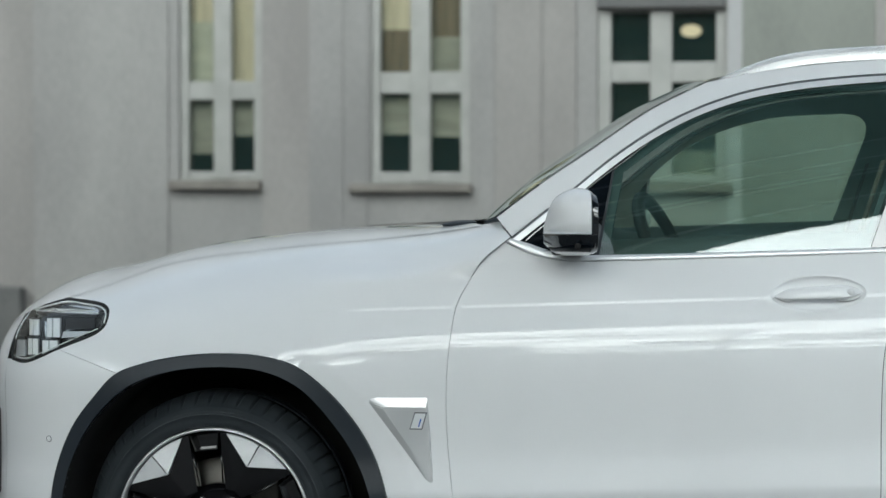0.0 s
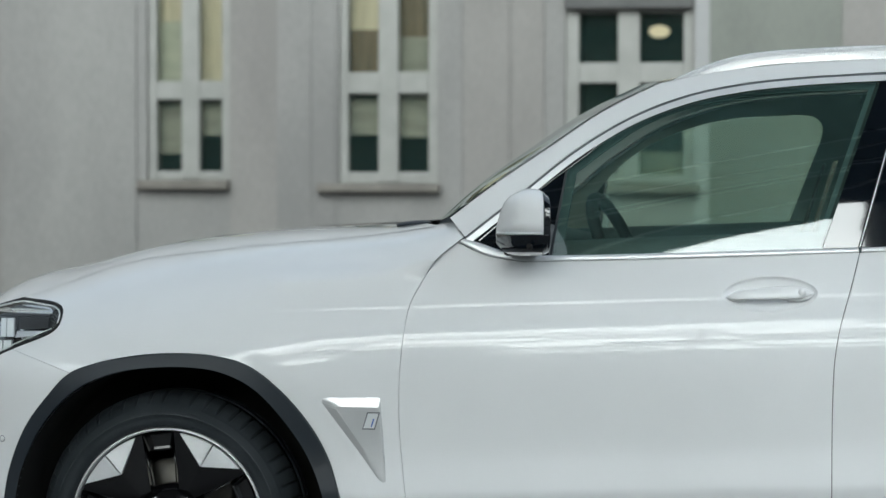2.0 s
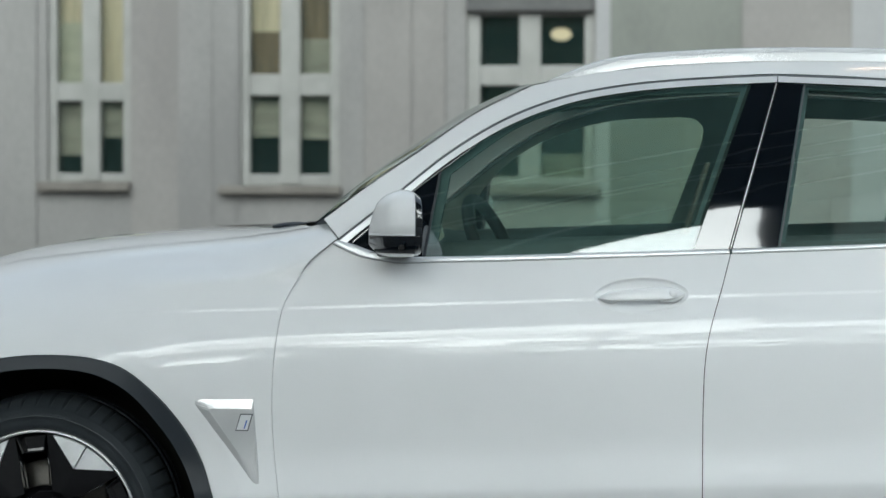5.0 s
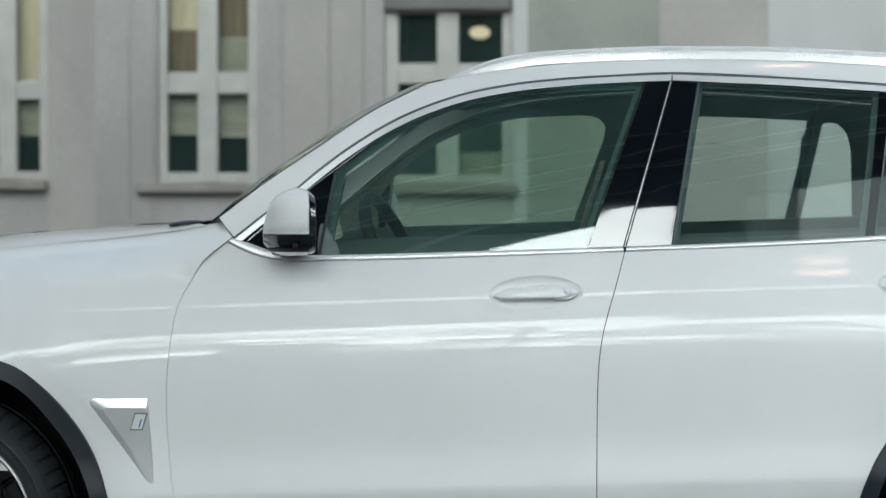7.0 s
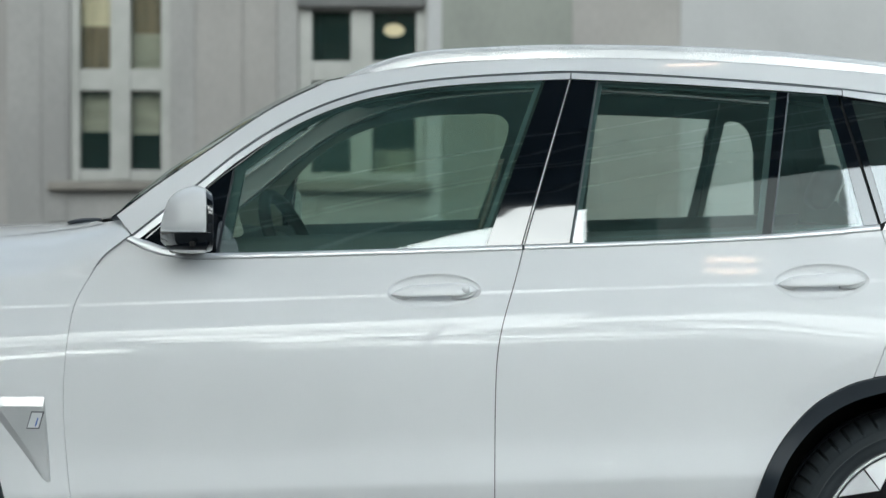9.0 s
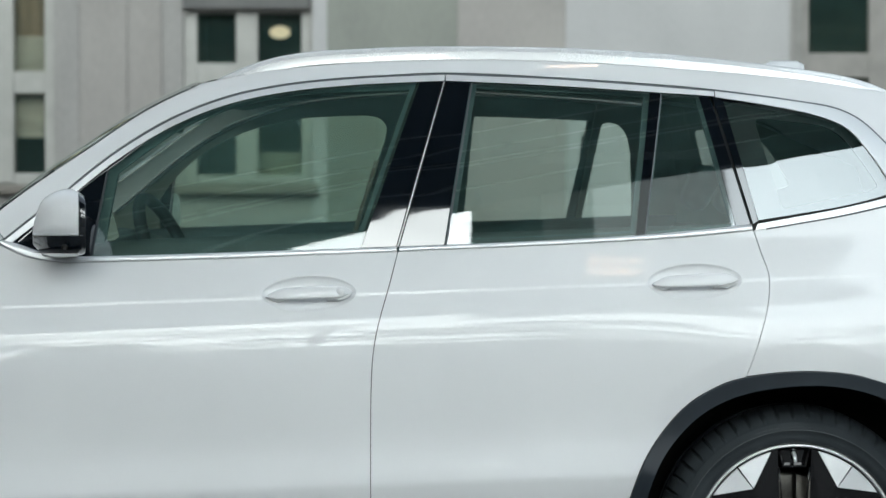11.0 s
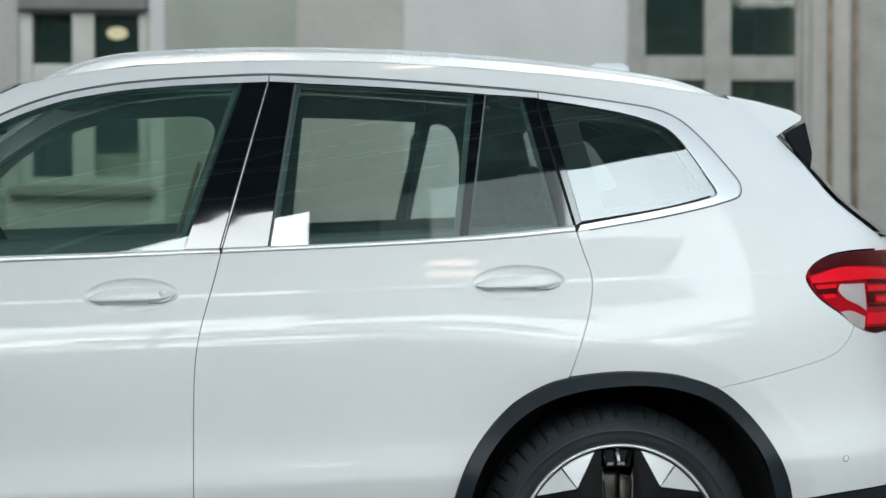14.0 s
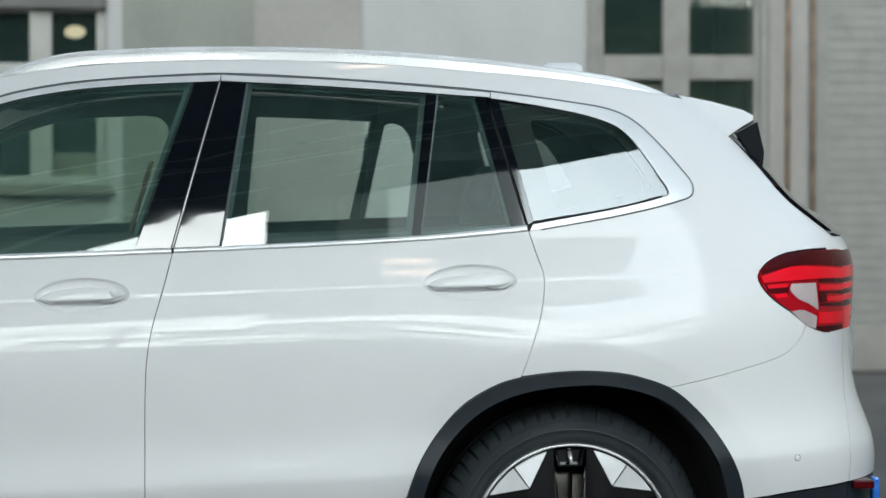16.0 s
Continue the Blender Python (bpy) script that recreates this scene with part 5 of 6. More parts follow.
    for a0, a1, r0, r1 in [] if far else [(74 + 4.4 * i, 77 + 4.4 * i, 0.3145, 0.3225) for i in range(5)] + [(99 + 3.0 * i, 101 + 3.0 * i, 0.3155, 0.3215) for i in range(4)]:
        bm = bmesh.new()
        add_grid(bm, [[pt(r, a0 + (a1 - a0) * i / 4 - turn, y0 - 0.0158 + 60 * (r - 0.3145) ** 2 - lift) for i in range(5)] for r, lift in ((r0, 0.0), (r0 + 0.001, 0.0007), (r1 - 0.001, 0.0007), (r1, 0.0))])
        bmesh.ops.recalc_face_normals(bm, faces=bm.faces)
        part("tyre_marking", bm, RUBBER, w, "raised marking on the tyre wall")
    bm = bmesh.new()
    add_lathe(bm, [(0.06, 0.115), (0.175, 0.115), (0.178, 0.118), (0.178, 0.145), (0.06, 0.145)], (cx, 0, cz), 72)
    for v in bm.verts:
        v.co.y = Y(y0 + v.co.y)
    bmesh.ops.recalc_face_normals(bm, faces=bm.faces)
    part("brake_disc", bm, STEEL, w, "steel brake disc")
    s = 1 if cx < 1 else -1
    bm = bmesh.new()
    add_box(bm, (cx + (0.05 if s > 0 else -0.055), min(Y(y0 + 0.09), Y(y0 + 0.17)), cz + 0.05), (cx + (0.17 if s > 0 else 0.015), max(Y(y0 + 0.09), Y(y0 + 0.17)), cz + 0.19), 0.018, None, 3)
    part("brake_caliper", bm, STEEL, w, "cast metal brake caliper")
    bm = bmesh.new()
    p = pt(R * 0.905, 90 if cx > 1 else 234, y0 + 0.032)
    add_tube(bm, [p, (p[0] + 0.002, Y(y0 + 0.020), p[2] - 0.011), (p[0] + 0.003, Y(y0 + 0.012), p[2] - 0.024)], [0.006, 0.0055, 0.004], 10)
    part("valve", bm, CHROME, w, "metal tyre valve")


for cx, cz, turn in ((-0.030, 0.374, 6.5), (2.877, 0.353, 1.0)):
    for far in (0, 1):
        wheel(cx, cz, turn, far)


# ---------- door handles, vents, mirrors, sensors ----------
grip_top = cubic([-0.112, -0.081, -0.033, 0.016, 0.060, 0.089, 0.106, 0.113], [-0.004, 0.012, 0.017, 0.020, 0.0205, 0.016, 0.007, 0.001])
grip_low = cubic([-0.112, -0.081, -0.060, 0.0, 0.045, 0.075, 0.100, 0.113], [-0.007, -0.013, -0.0135, -0.0135, -0.0135, -0.0125, -0.006, -0.0015])
for doors, cx, cz in ((front_doors, 1.593, 1.025), (rear_doors, 2.598, 1.057)):
    for far in (0, 1):
        bm = bmesh.new()
        def flat_bar(xs, top, low, out, thick):
            """a bar with a flat face and rounded edges, following the flank"""
            rows = []
            for x in xs:
                t, b = top(x), low(x)
                y = side_y(cx + x, cz) + 0.006 - out(x)
                row = []
                for j in range(20):
                    ca, sa = math.cos(2 * math.pi * j / 20), math.sin(2 * math.pi * j / 20)
                    zz = (t + b) / 2 + (t - b) / 2 * abs(sa) ** 0.55 * (1 if sa > 0 else -1)
                    yy = thick(x) * abs(ca) ** 0.55 * (1 if ca > 0 else -1) + 0.30 * (zz - (t + b) / 2)
                    row.append((cx + x, 2 * HALF - y - yy if far else y + yy, cz + 0.03 * x + zz))
                rows.append(row)
            vs = add_grid(bm, rows, True)
            bm.faces.new(vs[0]), bm.faces.new(vs[-1])
        bow = lambda x: 0.008 + 0.016 * max(1 - (x / 0.118) ** 2, 0.0) ** 0.6
        flat_bar(np.linspace(-0.112, 0.113, 46), grip_top, grip_low, bow, lambda x: 0.002 + 0.007 * max(1 - (x / 0.114) ** 4, 0.0))
        # the two feet that carry the grip
        flat_bar(np.linspace(-0.106, -0.064, 10), lambda x: 0.0, lambda x: -0.008 - 0.0125 * math.sin(math.pi * min((x + 0.109) / 0.06, 0.8)), lambda x: 0.004, lambda x: 0.012)
        flat_bar(np.linspace(0.046, 0.110, 14), lambda x: 0.0, lambda x: -0.004 - 0.0175 * math.sin(math.pi * min(max(0.113 - x, 0.0) / 0.075, 0.62)) ** 0.7, lambda x: 0.005, lambda x: 0.012)
        bmesh.ops.recalc_face_normals(bm, faces=bm.faces)
        part("door_handle", bm, PAINT, doors[far], "white bow door handle")
        if doors is front_doors and not far:
            bm = bmesh.new()
            add_lathe(bm, [(0.0005, -0.002), (0.009, -0.0015), (0.011, 0.001), (0.011, 0.006)], (cx + 0.083, 0, cz + 0.006), 28)
            for v in bm.verts:
                v.co.y += side_y(cx + 0.083, cz) - 0.0215
            bmesh.ops.recalc_face_normals(bm, faces=bm.faces)
            part("lock_cover", bm, PAINT, doors[far], "round white lock cover")

VENT_IN = ring([(0.461, 0.713), (0.463, 0.7185), (0.469, 0.720)], [(0.469, 0.720), (0.5745, 0.720)], [(0.5745, 0.720), (0.583, 0.590)], [(0.583, 0.590), (0.552, 0.589), (0.541, 0.596)], [(0.541, 0.596), (0.461, 0.713)], step=0.01)
for far in (0, 1):
    def resample(c, n=72):
        c = np.array(c + [c[0]])
        s = np.r_[0, np.cumsum(np.linalg.norm(np.diff(c, axis=0), axis=1))]
        return [(float(np.interp(t, s, c[:, 0])), float(np.interp(t, s, c[:, 1]))) for t in np.linspace(0, s[-1], n, endpoint=False)]
    o, q = resample(VENT), resample(VENT_IN)
    k = min(range(72), key=lambda i: (q[i][0] - o[0][0]) ** 2 + (q[i][1] - o[0][1]) ** 2)
    q = q[k:] + q[:k]
    def lift(ps, d):
        return [(x, (2 * HALF - wing_y(x, z) - d) if far else wing_y(x, z) + d, z) for x, z in ps]
    bm = bmesh.new()
    vs = add_grid(bm, [lift(o, 0.008), lift(o, -0.0005), lift(q, -0.0085)], True)
    bm.faces.new(vs[-1])
    bmesh.ops.recalc_face_normals(bm, faces=bm.faces)
    if (sum(f.normal.y * f.calc_area() for f in bm.faces) > 0) != bool(far):
        bmesh.ops.reverse_faces(bm, faces=bm.faces)
    v = part("wing_vent", bm, SILVER, wings[far], "silver triangular wing trim", False)
    for name, pts, mat, d, lab in (("badge_edge", [(0.530, 0.661), (0.564, 0.661), (0.578, 0.707), (0.544, 0.707)], SEAL, -0.0100, "grey badge edge"),
                                   ("badge", [(0.533, 0.664), (0.562, 0.664), (0.574, 0.704), (0.546, 0.704)], CHROME, -0.0110, "small silver badge"),
                                   ("badge_bar", [(0.553, 0.668), (0.556, 0.668), (0.563, 0.690), (0.560, 0.690)], BLUE, -0.0125, "small blue bar")):
        bm = bmesh.new()
        a = [bm.verts.new(p) for p in lift(pts, d)]
        b = [bm.verts.new(p) for p in lift(pts, -0.006)]
        bm.faces.new(a), bm.faces.new(b)
        for i in range(4):
            bm.faces.new([a[i], a[(i + 1) % 4], b[(i + 1) % 4], b[i]])
        bmesh.ops.recalc_face_normals(bm, faces=bm.faces)
        part(name, bm, mat, wings[far], lab, False)

mir_top = cubic([0.887, 0.899, 0.929, 0.966, 1.008, 1.034], [1.196, 1.238, 1.281, 1.296, 1.295, 1.286])
mir_bot = cubic([0.887, 0.904, 0.936, 0.98, 1.034], [1.152, 1.136, 1.125, 1.123, 1.126])
for far in (0, 1):
    def section(x, grow=0.0, k=32):
        t, b = mir_top(x) + grow, mir_bot(x) - grow
        h = 0.098 * min(1.0, math.sin(min((x - 0.880) / 0.085, 1) * math.pi / 2)) + grow
        yc = -0.075 + 0.02 * (1.034 - x) / 0.147
        out = []
        for j in range(k):
            a = 2 * math.pi * j / k
            ca, sa = math.cos(a), math.sin(a)
            y = yc + h * abs(ca) ** 0.6 * (1 if ca > 0 else -1)
            z = (t + b) / 2 + (t - b) / 2 * abs(sa) ** 0.6 * (1 if sa > 0 else -1)
            w = min(max((x - 0.94) / 0.09, 0.0), 1.1)
            out.append((x - 0.016 * w - 0.20 * w * (y - yc), y, z))
        return out
    def put(rows, name, mat, label, caps, parent):
        bm = bmesh.new()
        vs = add_grid(bm, [[(x, 2 * HALF - y if far else y, z) for x, y, z in r] for r in rows], True)
        if caps:
            bm.faces.new(vs[0]), bm.faces.new(vs[-1])
        bmesh.ops.recalc_face_normals(bm, faces=bm.faces)
        return part(name, bm, mat, parent, label)
    xs = [0.8875, 0.889, 0.893, 0.900, 0.910, 0.922, 0.94, 0.96, 0.98, 1.0, 1.012, 1.018]
    cap = put([[(x, y, max(z, 1.1845)) for x, y, z in section(x)] for x in xs], "mirror_housing", PAINT, "white mirror cap", True, front_doors[far])
    put([[(x, y, min(z, 1.1800)) for x, y, z in section(x, -0.002)] for x in xs + [1.030]], "mirror_base", GLOSS_BLACK, "gloss black mirror underside", True, front_doors[far])
    put([[(x, y, min(z, 1.1345)) for x, y, z in section(x, 0.0006)] for x in xs], "mirror_lip", SILVER, "pale lower lip of the mirror", True, front_doors[far])
    put([[(x, y, min(max(z, 1.1795), 1.1850)) for x, y, z in section(x, 0.0012)] for x in xs], "mirror_line", CHROME, "thin bright line round the mirror", True, front_doors[far])
    put([section(x, -0.001 - 0.004 * max(0, (x - 1.02) / 0.016)) for x in (1.0185, 1.026, 1.034, 1.036)], "mirror_rim", GLOSS_BLACK, "black mirror rim", True, front_doors[far])
    bm = bmesh.new()
    g = [(x + 0.003, y, z) for x, y, z in section(1.034, -0.014)]
    bm.faces.new([bm.verts.new((x, 2 * HALF - y if far else y, z)) for x, y, z in g])
    part("mirror_glass", bm, CHROME, front_doors[far], "mirror glass", False)
    bm = bmesh.new()
    ys = (-0.03, 0.10)
    add_box(bm, (0.90, min(2 * HALF - ys[1], 2 * HALF - ys[0]) if far else ys[0], 1.120), (0.985, max(2 * HALF - ys[1], 2 * HALF - ys[0]) if far else ys[1], 1.150), 0.012)
    part("mirror_stalk", bm, GLOSS_BLACK, front_doors[far], "black mirror foot")
    bm = bmesh.new()
    yc = 2 * HALF + 0.172 if far else -0.172
    add_lathe(bm, [(0.0005, -0.002), (0.006, -0.002), (0.008, 0.001), (0.008, 0.012)], (0.985, yc, 1.150), 24)
    part("side_camera", bm, DARK, front_doors[far], "tiny side-view camera")

for px_, pz_, f in ((-0.485, 0.610, wing_y), (3.478, 0.583, side_y)):
    for far in (0, 1):
        bm = bmesh.new()
        add_lathe(bm, [(0.0005, -0.0008), (0.0075, -0.0008), (0.0082, 0.0002), (0.0088, 0.0015), (0.0098, 0.0002), (0.0102, 0.004)], (px_, 0, pz_), 28)
        slope = (f(px_ + 0.01, pz_) - f(px_ - 0.01, pz_)) / 0.02
        for v in bm.verts:
            y = v.co.y + f(px_, pz_) + slope * (v.co.x - px_)
            v.co.y = 2 * HALF - y if far else y
        bmesh.ops.recalc_face_normals(bm, faces=bm.faces)
        disc = part("parking_sensor", bm, PAINT, car, "round parking sensor")
        bm = bmesh.new()
        add_lathe(bm, [(0.0072, 0.001), (0.0074, -0.0013), (0.0089, -0.0013), (0.0091, 0.001)], (px_, 0, pz_), 28)
        for v in bm.verts:
            y = v.co.y + f(px_, pz_) + slope * (v.co.x - px_)
            v.co.y = 2 * HALF - y if far else y
        bmesh.ops.recalc_face_normals(bm, faces=bm.faces)
        part("sensor_ring", bm, SEAL, disc, "grey rubber ring")

for far in (0, 1):
    a, b = (2 * HALF - 0.30, 2 * HALF - 0.255) if far else (0.255, 0.30)
    part("air_slot", block((-0.722, a, 0.43), (-0.690, b, 0.675), 0.008), GLOSS_BLACK, car, "black air slot in the bumper", False)

# ---------- headlamps and tail lamps ----------
HEAD = ring([(-0.461, 0.854), (-0.342, 0.904), (-0.328, 0.924), (-0.334, 0.959), (-0.361, 0.974), (-0.500, 0.984)], [(-0.500, 0.984), (-0.641, 0.957)], [(-0.641, 0.957), (-0.658, 0.920), (-0.660, 0.868), (-0.637, 0.814)],
            [(-0.637, 0.814), (-0.576, 0.811), (-0.461, 0.854)])
lamps = sheet("headlamp", HEAD, lambda x, z: wing_y(x, z) + 0.050, BOWL, car, "clear headlamp with bright modules", 0.004, 0.02, 0.02, rim=0.01, mirror=True)
for m in sheet("lens", HEAD, lambda x, z: wing_y(x, z) + 0.003, CLEAR, lamps, "clear headlamp lens", 0.002, 0.015, 0.012, rim=0.006, mirror=True):
    m.visible_shadow = False
outer_h = HEAD + [HEAD[0]]
inner_h = shrink(HEAD, 0.0065)
inner_h = inner_h[::-1] if (area(HEAD) < 0) else inner_h
strip("lamp_rim", outer_h, inner_h + [inner_h[0]], 0.002, DARK, lamps, lambda x, z: wing_y(x, z) + 0.002, "black lamp rim")
for far in (0, 1):
    def plate(name, pts, d, mat, lab, thick=0.02):
        """a flat-sided piece inside the lamp, following the lens at depth d"""
        bm = bmesh.new()
        fr = [bm.verts.new((x, (2 * HALF - wing_y(x, z) - d) if far else wing_y(x, z) + d, z)) for x, z in pts]
        bk = [bm.verts.new((v.co.x, v.co.y + (-thick if far else thick), v.co.z)) for v in fr]
        bm.faces.new(fr), bm.faces.new(bk)
        for i in range(len(pts)):
            j = (i + 1) % len(pts)
            bm.faces.new([fr[i], fr[j], bk[j], bk[i]])
        bmesh.ops.recalc_face_normals(bm, faces=bm.faces)
        bmesh.ops.bevel(bm, geom=list(bm.edges), offset=0.0014, segments=2, affect="EDGES", profile=0.5)
        return part(name, bm, mat, lamps[far], lab, False)
    for p00, p10, p11, p01 in (((-0.595, 0.880), (-0.551, 0.883), (-0.580, 0.926), (-0.633, 0.922)), ((-0.580, 0.830), (-0.535, 0.833), (-0.551, 0.878), (-0.598, 0.875)),
                               ((-0.522, 0.879), (-0.470, 0.882), (-0.496, 0.934), (-0.552, 0.931)), ((-0.525, 0.835), (-0.465, 0.838), (-0.476, 0.877), (-0.538, 0.874))):
        # each module: a lit lens block split by a fine bar, in a dark bezel
        def at(u, v):
            return tuple((1 - u) * (1 - v) * p00[i] + u * (1 - v) * p10[i] + u * v * p11[i] + (1 - u) * v * p01[i] for i in (0, 1))
        plate("lamp_bezel", [at(-0.04, -0.03), at(1.04, -0.03), at(1.04, 1.03), at(-0.04, 1.03)], 0.026, DARK, "dark lamp bezel", 0.012)
        plate("lamp_module", [at(0.05, 0.04), at(0.42, 0.04), at(0.42, 0.96), at(0.05, 0.96)], 0.018, LED, "bright lamp module")
        plate("lamp_module", [at(0.50, 0.04), at(0.97, 0.04), at(0.97, 0.96), at(0.50, 0.96)], 0.015, LED, "bright lamp module")
    plate("lamp_fin", [(-0.462, 0.903), (-0.367, 0.911), (-0.376, 0.937), (-0.480, 0.934)], 0.016, DARK, "dark lamp fin")
    plate("lamp_bar", [(-0.466, 0.882), (-0.402, 0.890), (-0.372, 0.903), (-0.466, 0.899)], 0.012, CHROME, "silver lamp bar")
    plate("lamp_fin", [(-0.459, 0.858), (-0.418, 0.878), (-0.464, 0.879)], 0.016, DARK, "dark lamp fin")
    plate("lamp_brow", [(-0.620, 0.942), (-0.494, 0.945), (-0.372, 0.946), (-0.372, 0.958), (-0.400, 0.967), (-0.590, 0.966)], 0.012, BOWL, "bright lamp brow")
    plate("lamp_fin", [(-0.600, 0.935), (-0.494, 0.938), (-0.372, 0.940), (-0.372, 0.945), (-0.494, 0.944), (-0.610, 0.941)], 0.010, DARK, "dark lamp fin")
    plate("lamp_fin", [(-0.642, 0.874), (-0.603, 0.878), (-0.640, 0.918), (-0.655, 0.910)], 0.020, DARK, "dark lamp fin")
    plate("lamp_module", [(-0.634, 0.822), (-0.590, 0.826), (-0.609, 0.868), (-0.648, 0.865)], 0.020, SILVER, "silver lamp reflector")
    # bright edging round the inside of the lamp
    for run, rr in (([(-0.628, 0.945), (-0.560, 0.962), (-0.498, 0.974), (-0.420, 0.970), (-0.362, 0.963), (-0.341, 0.948), (-0.338, 0.926)], 0.0026), ([(-0.640, 0.826), (-0.580, 0.822), (-0.520, 0.842), (-0.462, 0.866), (-0.352, 0.911)], 0.0018),
                    ([(-0.500, 0.948), (-0.430, 0.950), (-0.368, 0.949)], 0.0016), ([(-0.648, 0.868), (-0.650, 0.905), (-0.640, 0.938)], 0.0022)):
        bm = bmesh.new()
        add_tube(bm, [(x, (2 * HALF - wing_y(x, z) - 0.007) if far else wing_y(x, z) + 0.007, z) for x, z in curve(run, 0.01)], rr, 8)
        part("lamp_edging", bm, LED, lamps[far], "bright edging inside the lamp")


TAIL = ring(LAMP_R, [(3.544, 0.919), (3.575, 0.909), (3.66, 0.909)], [(3.66, 0.909), (3.66, 1.132)], [(3.66, 1.132), (3.640, 1.136)])
tails = sheet("tail_lamp", TAIL, lambda x, z: side_y(x, z) - 0.001, RED_MID, car, "red tail lamp", 0.004, 0.02, 0.012, mirror=True, dense=3.4)
for name, run, d, mat, lab in (
        ("lamp_cap", [[(3.378, 1.070), (3.387, 1.094), (3.437, 1.119), (3.510, 1.130), (3.656, 1.130)], [(3.656, 1.130), (3.656, 1.084)], [(3.656, 1.084), (3.56, 1.092), (3.47, 1.091), (3.378, 1.070)]], 0.0035, RED_DARK, "dark red upper lens"),
        ("reflector", [[(3.468, 1.045), (3.547, 1.045)], [(3.547, 1.045), (3.553, 0.972)], [(3.553, 0.972), (3.518, 0.992), (3.488, 1.004), (3.462, 1.030), (3.468, 1.045)]], 0.0035, LENS_WHITE, "clear white reflector"),
        ("reflector", [[(3.464, 0.972), (3.50, 0.974), (3.548, 0.956)], [(3.548, 0.956), (3.545, 0.922)], [(3.545, 0.922), (3.518, 0.930), (3.464, 0.972)]], 0.0035, LENS_WHITE, "clear white reflector"),
        ("lamp_bar", [[(3.556, 1.056), (3.658, 1.050)], [(3.658, 1.050), (3.658, 1.040)], [(3.658, 1.040), (3.558, 1.045)], [(3.558, 1.045), (3.556, 1.056)]], 0.0035, RED_DARK, "dark bar in the lamp"),
        ("lamp_bar", [[(3.556, 1.022), (3.658, 1.018)], [(3.658, 1.018), (3.658, 1.009)], [(3.658, 1.009), (3.585, 1.012), (3.582, 0.992), (3.558, 0.992)], [(3.558, 0.992), (3.556, 1.022)]], 0.0035, RED_DARK, "dark bar in the lamp"),
        ("lamp_bar", [[(3.560, 0.990), (3.658, 0.986)], [(3.658, 0.986), (3.658, 0.976)], [(3.658, 0.976), (3.560, 0.982)], [(3.560, 0.982), (3.560, 0.990)]], 0.0035, RED_DARK, "dark bar in the lamp"),
        ("lamp_bar", [[(3.545, 0.928), (3.658, 0.925)], [(3.658, 0.925), (3.658, 0.912)], [(3.658, 0.912), (3.575, 0.911), (3.545, 0.920)], [(3.545, 0.920), (3.545, 0.928)]], 0.0035, RED_DARK, "dark bar in the lamp"),
        ("lamp_bar", [[(3.386, 1.046), (3.458, 1.040)], [(3.458, 1.040), (3.456, 1.016)], [(3.456, 1.016), (3.397, 1.022)], [(3.397, 1.022), (3.386, 1.046)]], 0.003, RED_DARK, "dark bar in the lamp"),
        ("light_bar", [[(3.560, 1.039), (3.656, 1.035)], [(3.656, 1.035), (3.656, 1.022)], [(3.656, 1.022), (3.560, 1.025)], [(3.560, 1.025), (3.560, 1.039)]], 0.0048, RED, "bright red light bar"),
        ("light_bar", [[(3.588, 1.007), (3.656, 1.005)], [(3.656, 1.005), (3.656, 0.992)], [(3.656, 0.992), (3.588, 0.994)], [(3.588, 0.994), (3.588, 1.007)]], 0.0048, RED, "bright red light bar"),
        ("light_bar", [[(3.553, 0.966), (3.656, 0.962)], [(3.656, 0.962), (3.656, 0.931)], [(3.656, 0.931), (3.552, 0.935)], [(3.552, 0.935), (3.553, 0.966)]], 0.0048, RED, "bright red light bar"),
        ("light_bar", [[(3.392, 1.044), (3.455, 1.046)], [(3.455, 1.046), (3.455, 1.037)], [(3.455, 1.037), (3.397, 1.034)], [(3.397, 1.034), (3.392, 1.044)]], 0.0048, RED, "bright red light bar"),
        ("light_bar", [[(3.410, 1.020), (3.452, 1.021)], [(3.452, 1.021), (3.452, 1.011)], [(3.452, 1.011), (3.418, 1.008)], [(3.418, 1.008), (3.410, 1.020)]], 0.0048, RED, "bright red light bar"),
        ("light_blade", [[(3.376, 1.066), (3.40, 1.072), (3.47, 1.090), (3.56, 1.088), (3.658, 1.078)], [(3.658, 1.078), (3.658, 1.054)], [(3.658, 1.054), (3.543, 1.056), (3.382, 1.050)], [(3.382, 1.050), (3.376, 1.066)]], 0.010, RED, "bright red light blade")):
    sheet(name, ring(*run), (lambda dd: lambda x, z: side_y(x, z) - dd)(d), mat, tails, lab, 0, 0.015, 0.01, rim=d, mirror=True)
for lo_z, hi_z, proud, mat, lab in ((1.084, 1.128, 0.002, RED_DARK, "dark red upper lens"), (1.054, 1.0835, 0.004, RED, "bright red light blade"), (1.040, 1.0535, 0.001, RED_DARK, "dark bar in the lamp"),
                                    (1.023, 1.0395, 0.004, RED, "bright red light bar"), (1.008, 1.0225, 0.001, RED_DARK, "dark bar in the lamp"), (0.992, 1.0075, 0.004, RED, "bright red light bar"),
                                    (0.974, 0.9915, 0.001, RED_DARK, "dark bar in the lamp"), (0.912, 0.9735, 0.004, RED, "bright red light bar")):
    end_loft("lamp_end", np.linspace(lo_z, hi_z, 4), 3.655, 3.78, (lambda d: lambda x, z: side_y(x, z) - d)(proud), mat, lab, None, 0.55, False)

